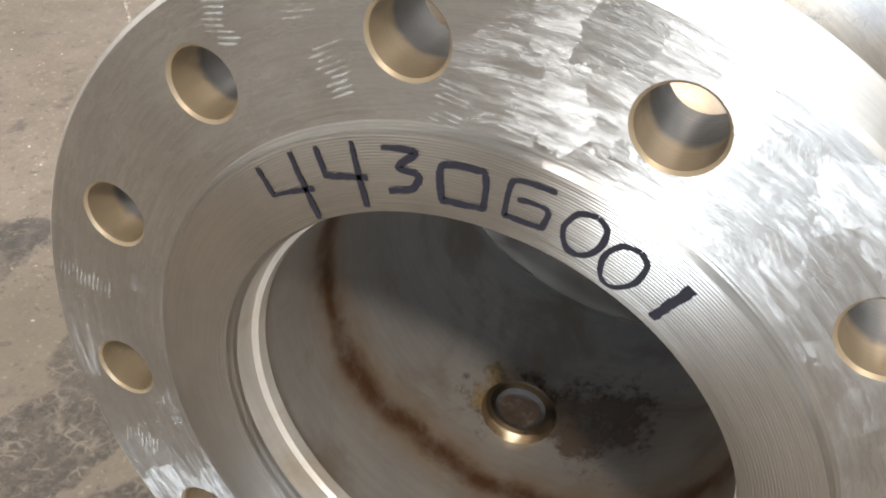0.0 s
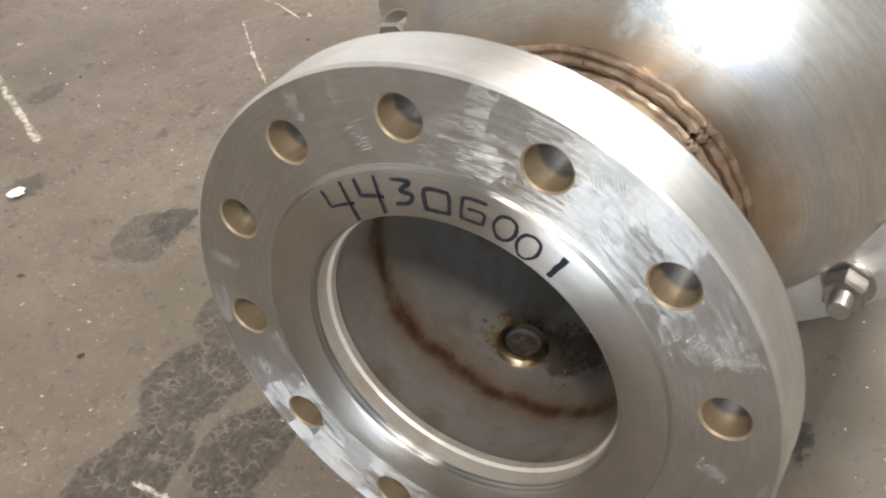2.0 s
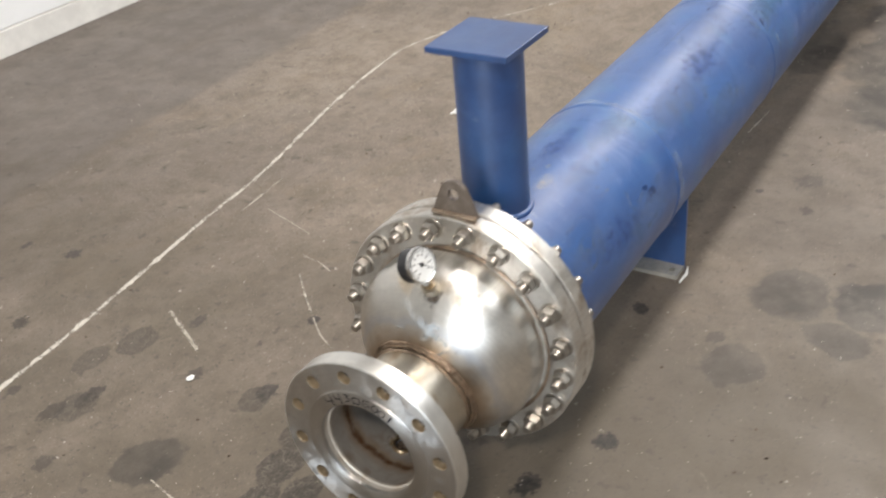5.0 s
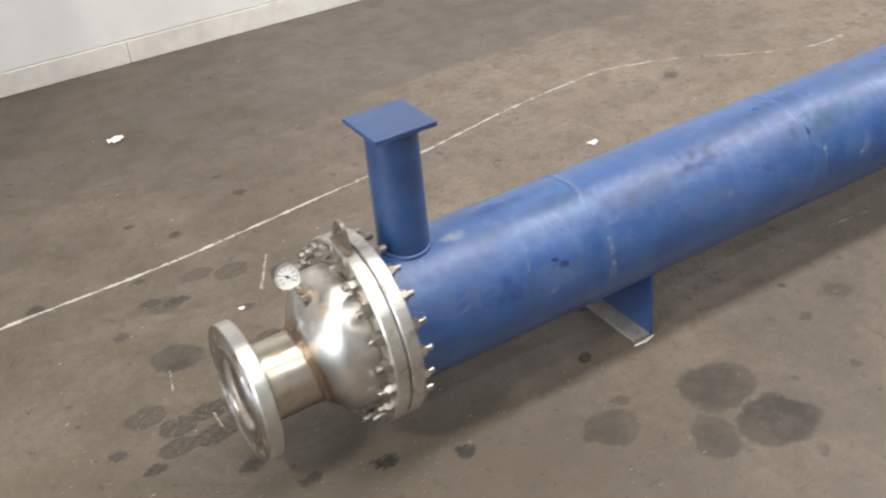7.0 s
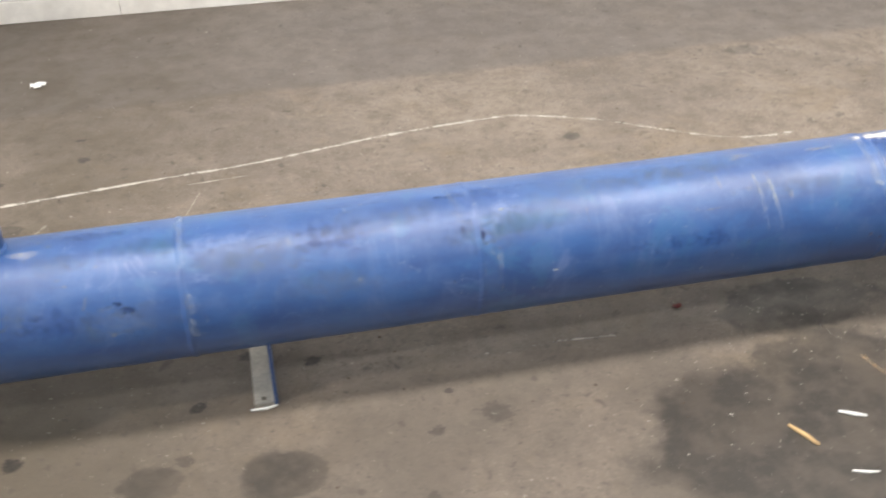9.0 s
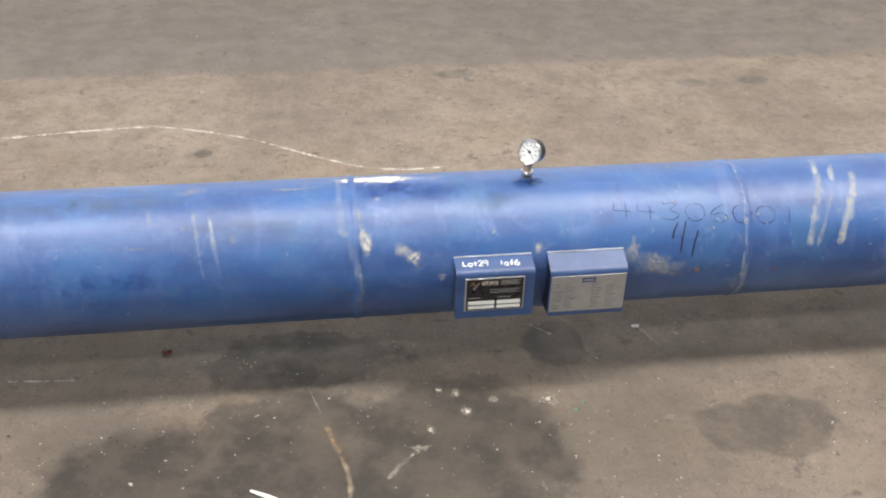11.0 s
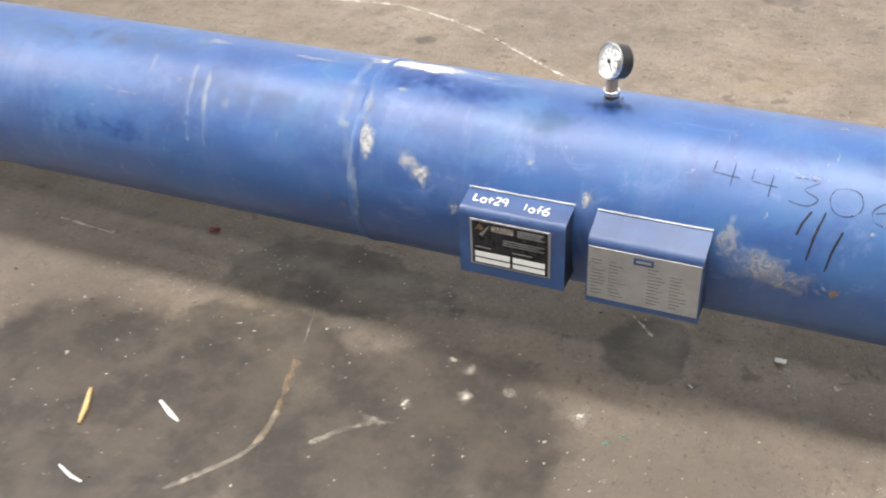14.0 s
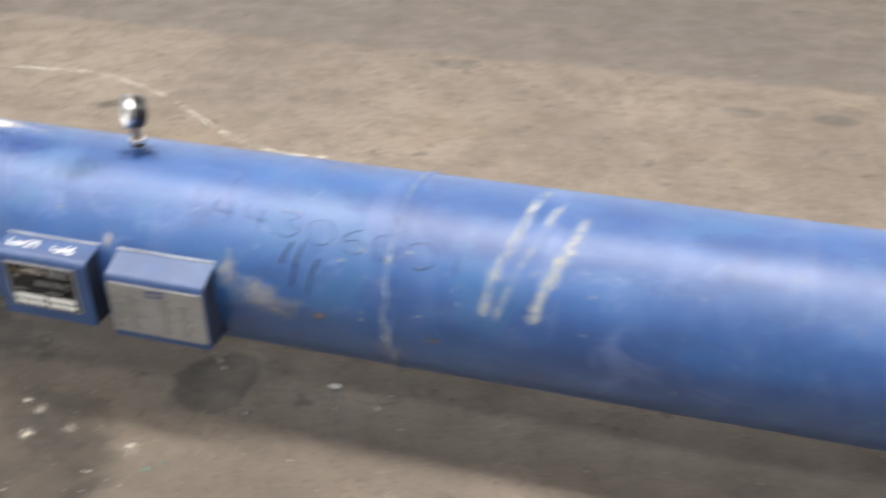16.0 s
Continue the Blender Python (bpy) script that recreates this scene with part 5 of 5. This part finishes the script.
# ---------------------------------------------------------------- pressure gauges
def gauge(base, stem, centre, normal, radius, label, socket=NECK, fitting=BRASS, stout=1.0, neck=CHROME):
    g = thing("pressure_gauge", base, label, "gauge", "pressure gauges")
    n = Vector(normal).normalized()
    m = toward(Vector(centre), n)
    part("case", spun([(-0.034, 0.0), (-0.034, radius * 0.86), (-0.030, radius * 0.95), (-0.004, radius * 0.98)], m, 48), BLACK, g, "black case")
    part("bezel", spun([(-0.006, radius * 0.98), (-0.004, radius), (0.003, radius), (0.005, radius * 0.97), (0.004, radius * 0.92), (0.0, radius * 0.915)], m, 48), CHROME, g, "bright thin bezel")
    part("dial", spun([(0.0, radius * 0.92), (0.0, 0.0)], m, 48), DIAL, g, "white dial")
    upv = m.to_3x3() @ Vector((0, 0, 1))
    side = n.cross(upv).normalized()
    c = Vector(centre) + n * 0.0008
    bm = bmesh.new()
    for k in range(41):
        a = radians(-135 + 270 * k / 40)
        d = upv * math.cos(a) + side * math.sin(a)
        t = n.cross(d)
        r0 = 0.66 if k % 5 == 0 else 0.74
        w = 0.0007 if k % 5 == 0 else 0.0004
        vs = [c + d * radius * r + t * w * s for r, s in ((r0, -1), (0.82, -1), (0.82, 1), (r0, 1))]
        bm.faces.new([bm.verts.new(v) for v in vs])
    part("scale_marks", bm, INK, g, smooth=False)
    bm = bmesh.new()
    for k in range(9):
        a = radians(-135 + 270 * k / 8)
        d = upv * math.cos(a) + side * math.sin(a)
        p = c + d * radius * 0.54
        bm.faces.new([bm.verts.new(p + side * sx * 0.0026 + upv * sz * 0.0011) for sx, sz in ((-1, -1), (1, -1), (1, 1), (-1, 1))])
    part("scale_bars", bm, INK, g, smooth=False)
    d = (upv * math.cos(radians(-128)) + side * math.sin(radians(-128)))
    t = n.cross(d)
    bm = bmesh.new()
    vs = [c + n * 0.002 + d * radius * a + t * b for a, b in ((-0.28, -0.0013), (0.62, -0.0004), (0.62, 0.0004), (-0.28, 0.0013))]
    bm.faces.new([bm.verts.new(v) for v in vs])
    part("needle", bm, INK, g, smooth=False)
    part("hub", spun([(0.001, 0.0), (0.001, 0.0042), (0.004, 0.0036), (0.0045, 0.0)], m, 20), BLACK, g)
    # stem: socket, hexagon, threaded nipple
    a, b = Vector(base), Vector(stem)
    ax = (b - a).normalized()
    L = (b - a).length
    part("socket", spun([(-0.004, 0.0), (-0.004, 0.0165), (0.012, 0.0165), (0.015, 0.0145), (0.015, 0.0)], toward(a, ax), 28), socket, g, "round threaded socket")
    bm = bmesh.new()
    rings = [[bm.verts.new((px, y, z)) for y, z in hexagon(stout * r)] for px, r in ((0.015, 0.0095), (0.017, 0.0115), (L * 0.62, 0.0115), (L * 0.66, 0.0095))]
    for p, q in zip(rings, rings[1:]):
        for k in range(6):
            bm.faces.new((p[k], p[(k + 1) % 6], q[(k + 1) % 6], q[k]))
    bm.faces.new(rings[0])
    bm.faces.new(rings[-1])
    bmesh.ops.transform(bm, matrix=toward(a, ax), verts=bm.verts)
    part("fitting", bm, fitting, g, smooth=False)
    part("nipple", tube(bmesh.new(), [a + ax * L * 0.6, b, Vector(centre) - n * 0.014 - upv * radius * 0.6, Vector(centre) - n * 0.016], 0.0088 * stout, 14), neck, g)
    if stout > 1:
        part("collar", spun([(L * 0.56, 0.010), (L * 0.57, 0.0165), (L * 0.60, 0.0175), (L * 0.78, 0.0175), (L * 0.81, 0.0165), (L * 0.82, 0.010)], toward(a, ax), 24), CHROME, g, "bright round collar")
    return g


az2, az1 = radians(-44), radians(-7)
gauge((3.718, -0.012, H + R - 0.002), (3.718, -0.013, H + R + 0.040), (3.716, -0.030, H + 0.301), (math.sin(az2) * 0.97, -math.cos(az2) * 0.97, 0.22), 0.0350, "small round pressure gauge with white dial on the blue shell", BLUE2, BURNT, 1.35, WELD)
gauge((0.252, -0.010, H + 0.176), (0.226, -0.012, H + 0.215), (0.205, -0.026, H + 0.263), (math.sin(az1) * 0.93, -math.cos(az1) * 0.93, 0.36), 0.0345, "small round pressure gauge with white dial on the steel head")
bm = bmesh.new()


def on_head(u, v, h):
    z = 0.160 + v
    return (head_x(u, H + z) - h, u, H + z)


blot(bm, -0.010, 0.0, 0.020, 0.017, 0.0009, on_head, 2)
part("scorch_mark", bm, SCORCH, vessel, "dark scorched ring at the gauge socket")
# grinder strokes on the head, glints painted blue-white; straw-brown heat tint round its socket
for pts, w in (([(0.055, 0.085), (0.020, 0.052), (-0.020, 0.030), (-0.060, 0.002)], 0.012), ([(0.004, 0.004), (-0.020, 0.030), (-0.036, 0.048)], 0.016), ([(-0.058, 0.062), (-0.086, 0.022)], 0.007),
               ([(-0.030, -0.02), (-0.055, -0.006), (-0.082, -0.004)], 0.007), ([(0.060, 0.020), (0.034, 0.024)], 0.006), ([(-0.100, 0.070), (-0.112, 0.036)], 0.006)):
    stroke("grinder_glint", [(u, v - 0.090) for u, v in pts], 2.0 * w, 0.0006, on_head, GLINT, vessel, "grinder stroke on the head with its glint painted pale", 0.5)
for u, v, ru, rv, sd in ((-0.010, 0.016, 0.050, 0.020, 3), (0.060, 0.010, 0.040, 0.018, 5), (-0.075, 0.000, 0.030, 0.014, 8)):
    patch("heat_tint", u, v, ru, rv, 0.0007, on_head, sd, STRAWTINT, vessel, "straw-brown heat tint on the head")

# ---------------------------------------------------------------- marks and litter on the floor
LINE = [(-0.9, 1.17), (-0.40, 1.233), (0.22, 1.259), (0.98, 1.354), (1.30, 1.385), (1.90, 1.505), (2.40, 1.560), (2.56, 1.545), (2.85, 1.435), (3.08, 1.285), (3.30, 1.150), (3.48, 1.100), (3.66, 1.105)]


def mark(name, bm, material, label, category="floor mark"):
    return tagged(mesh_object(name, bm, material, smooth=False), label, category)


SCRATCH = flaky("floor_scratch", (0.52, 0.48, 0.41), 0.90, 120.0, 0.9, 0.6, 0.85)
mark("chalk_line", ribbon(bmesh.new(), smooth_line(LINE), 0.027, 0.0012, on_floor, 0.7, lambda u: 1.0 if u < 0.8 else max(0.80, 1.0 - 0.10 * (u - 0.8))), CHALK, "long wavering chalk line on the concrete floor")
for pts, w in (([(1.05, 1.27), (1.30, 1.29)], 0.014), ([(0.514, 1.085), (0.40, 0.87)], 0.018), ([(1.02, 0.96), (1.10, 1.20)], 0.008), ([(0.83, 0.86), (0.74, 0.77), (0.67, 0.69)], 0.010), ([(0.66, 0.68), (0.60, 0.61), (0.56, 0.54)], 0.008), ([(0.91, 0.91), (0.90, 0.84), (0.87, 0.77)], 0.008), ([(0.02, 0.36), (0.02, 0.26)], 0.010), ([(-0.02, 0.64), (-0.05, 0.52)], 0.008)):
    mark("scratch", ribbon(bmesh.new(), pts, w, 0.0012, on_floor, 0.6), SCRATCH, "pale scratch in the concrete floor")
mark("drag_mark", ribbon(bmesh.new(), smooth_line([(3.122, -0.35), (3.138, -0.42), (3.155, -0.48), (3.17, -0.56), (3.165, -0.61)]), 0.028, 0.0012, on_floor, 0.9), RUSTY, "rusty drag mark on the floor")
mark("scratch", ribbon(bmesh.new(), smooth_line([(3.072, -0.17), (3.092, -0.24), (3.110, -0.30)]), 0.014, 0.0012, on_floor, 0.9), WORN, "faint pale scratch leading to a rusty drag mark")
mark("scratch", ribbon(bmesh.new(), smooth_line([(3.16, -0.50), (3.17, -0.56), (3.16, -0.64), (3.06, -0.78)]), 0.022, 0.0016, on_floor, 0.6), WORN, "pale scratch in the concrete floor")
for k, pts in enumerate(([(3.27, -0.57), (3.32, -0.51), (3.38, -0.46)], [(3.78, 0.05), (3.81, 0.02), (3.84, -0.01)], [(2.20, -0.06), (2.42, -0.08)])):
    mark("scratch", ribbon(bmesh.new(), smooth_line(pts), 0.024 if k == 0 else 0.011, 0.0012, on_floor, 0.8), WORN if k == 0 else SCRATCH, "pale scratch in the concrete floor")
for k, (u, v, ru, rv) in enumerate(((3.52, -0.335, 0.018, 0.030), (3.415, -0.40, 0.020, 0.022), (3.77, -0.32, 0.028, 0.030), (3.50, -0.25, 0.020, 0.030), (4.20, -0.17, 0.030, 0.020), (1.54, -0.80, 0.035, 0.014), (1.63, -0.83, 0.030, 0.012), (3.60, -0.29, 0.025, 0.018), (3.451, -0.235, 0.030, 0.016), (3.407, -0.395, 0.022, 0.030), (3.763, -0.305, 0.030, 0.024), (4.20, -0.02, 0.028, 0.018), (3.37, -0.465, 0.040, 0.016), (4.34, -0.30, 0.030, 0.020), (4.10, -0.42, 0.036, 0.016))):
    mark("worn_spot", blot(bmesh.new(), u, v, ru, rv, 0.0012, on_floor, 50 + k), WORN, "pale worn spot in the concrete floor")
for k, (u, v, ru, rv) in enumerate(((3.763, -0.306, 0.010, 0.014), (3.520, -0.333, 0.010, 0.012), (3.451, -0.232, 0.012, 0.008), (3.407, -0.394, 0.009, 0.013), (4.235, -0.045, 0.012, 0.010))):
    mark("paint_splash", blot(bmesh.new(), u, v, ru, rv, 0.0014, on_floor, 70 + k), SCRATCH, "small white paint splash on the floor")
for k, (u, v) in enumerate(((3.83, -0.36), (3.86, -0.33))):
    mark("paint_spot", blot(bmesh.new(), u, v, 0.010, 0.007, 0.0014, on_floor, 80 + k), TEALSPOT, "small teal paint spot on the floor")
mark("marker_squiggle", ribbon(bmesh.new(), smooth_line([(0.085, 0.155), (0.075, 0.150), (0.068, 0.130), (0.058, 0.128)]), 0.007, 0.0015, on_floor, 0.3), GREEN, "small green marker squiggle on the floor")
mark("scratch", ribbon(bmesh.new(), smooth_line([(4.12, 0.00), (4.15, -0.06), (4.165, -0.11)]), 0.026, 0.0012, on_floor, 0.9), WORN, "pale scratch in the concrete floor")


def crumple(name, place, size, material, label, category, seed):
    """A creased scrap lying on the floor."""
    bm = bmesh.new()
    n = 5
    grid = [[bm.verts.new((place[0] + size * (i / (n - 1) - 0.5) * (1 + 0.3 * noise.noise((i, j, seed))), place[1] + size * 0.7 * (j / (n - 1) - 0.5) * (1 + 0.5 * noise.noise((j, i, seed + 3))), 0.003 + 0.35 * size * abs(noise.noise((i * 0.8, j * 0.8, seed))))) for j in range(n)] for i in range(n)]
    for i in range(n - 1):
        for j in range(n - 1):
            if (i, j) not in ((0, 0), (n - 2, 0)):
                bm.faces.new((grid[i][j], grid[i + 1][j], grid[i + 1][j + 1], grid[i][j + 1]))
    for v in [v for v in bm.verts if not v.link_faces]:
        bm.verts.remove(v)
    ext = bmesh.ops.extrude_face_region(bm, geom=bm.faces[:])
    for v in (v for v in ext["geom"] if isinstance(v, bmesh.types.BMVert)):
        v.co.z += 0.0012
    return tagged(mesh_object(name, bm, material, smooth=False), label, category)


crumple("paper_scrap", (0.342, 2.443), 0.075, PAPER, "crumpled white paper scrap on the floor", "paper scrap", 1)
crumple("paper_scrap", (1.985, 0.99), 0.045, PAPER, "small white paper scrap on the floor", "paper scrap", 2)
crumple("paper_scrap", (0.300, 0.805), 0.022, PAPER, "small white paper scrap on the floor", "paper scrap", 3)
crumple("paper_scrap", (4.115, 0.0), 0.024, PAPER, "small white paper scrap under the vessel", "paper scrap", 4)
crumple("paper_scrap", (4.37, 1.02), 0.030, PAPER, "small white paper scrap on the floor", "paper scrap", 5)
crumple("red_scrap", (2.66, 0.02), 0.030, plain("red_scrap_plastic", (0.20, 0.03, 0.03), 0.6), "small dark red scrap on the stained floor", "scrap", 6)


def sliver(a, b, w, material, name, label):
    bm = bmesh.new()
    mid = ((a[0] + b[0]) / 2 + 0.006, (a[1] + b[1]) / 2 - 0.006)
    tube(bm, [(*a, w), (*mid, w * 1.1), (*b, w)], [w * 0.6, w, w * 0.5], 6)
    return tagged(mesh_object(name, bm, material), label, "litter")


sliver((2.745, -0.595), (2.790, -0.690), 0.006, STRAW, "wood_sliver", "tan wood sliver on the stained floor")
sliver((2.915, -0.575), (2.985, -0.612), 0.006, PAPER, "white_sliver", "bent white plastic sliver on the floor")
sliver((2.83, -0.80), (2.90, -0.82), 0.004, PAPER, "white_sliver", "thin white sliver on the floor")
sliver((1.225, -0.172), (1.305, -0.166), 0.005, PAPER, "tape_strip", "torn white tape strip under the saddle's foot")


def flecks(name, count, spread, sizes, material, label, seed):
    """Loose crumbs strewn over the floor, one joined mesh."""
    rnd = random.Random(seed)
    heaps = [(rnd.uniform(*spread[0]), rnd.uniform(*spread[1])) for _ in range(max(6, count // 16))]
    verts, faces = [], []
    for k in range(count):
        x, y = rnd.uniform(*spread[0]), rnd.uniform(*spread[1])
        if k % 5 > 1:      # most lie in loose clusters
            cx, cy = heaps[rnd.randrange(len(heaps))]
            x, y = rnd.gauss(cx, 0.10), rnd.gauss(cy, 0.07)
        s = rnd.uniform(*sizes) * (1 if rnd.random() < 0.95 else 1.8)
        t = rnd.uniform(0, 6.28)
        n = rnd.randint(4, 6)
        base = len(verts)
        asp = rnd.uniform(0.3, 1.0)
        for q in range(n):
            a = t + 2 * math.pi * q / n
            u, v = s * math.cos(a) * rnd.uniform(0.7, 1.2), s * asp * math.sin(a) * rnd.uniform(0.7, 1.2)
            verts.append((x + u * math.cos(t) - v * math.sin(t), y + u * math.sin(t) + v * math.cos(t), 0.0004))
        verts.append((x, y, 0.0008 + s * 0.5))
        faces += [(base + q, base + (q + 1) % n, base + n) for q in range(n)]
    me = bpy.data.meshes.new(name)
    me.from_pydata(verts, [], faces)
    me.materials.append(material)
    return tagged(new(name, me), label, "grit", kind="stuff")


flecks("grit", 2200, ((-0.8, 6.2), (-1.6, 3.2)), (0.0007, 0.0025), GRIT, "pale grit and paint crumbs strewn on the floor", 3)
flecks("fine_grit", 900, ((-0.6, 1.4), (-0.7, 1.3)), (0.0008, 0.0026), GRIT, "pale grit strewn round the vessel's end", 11)
flecks("dark_grit", 700, ((-0.8, 6.2), (-1.6, 3.2)), (0.0015, 0.006), BURNT, "dark crumbs strewn on the floor", 5)
flecks("debris", 300, ((2.3, 4.9), (-0.9, 0.0)), (0.001, 0.0032), GRIT, "pale paint crumbs before the vessel", 8)
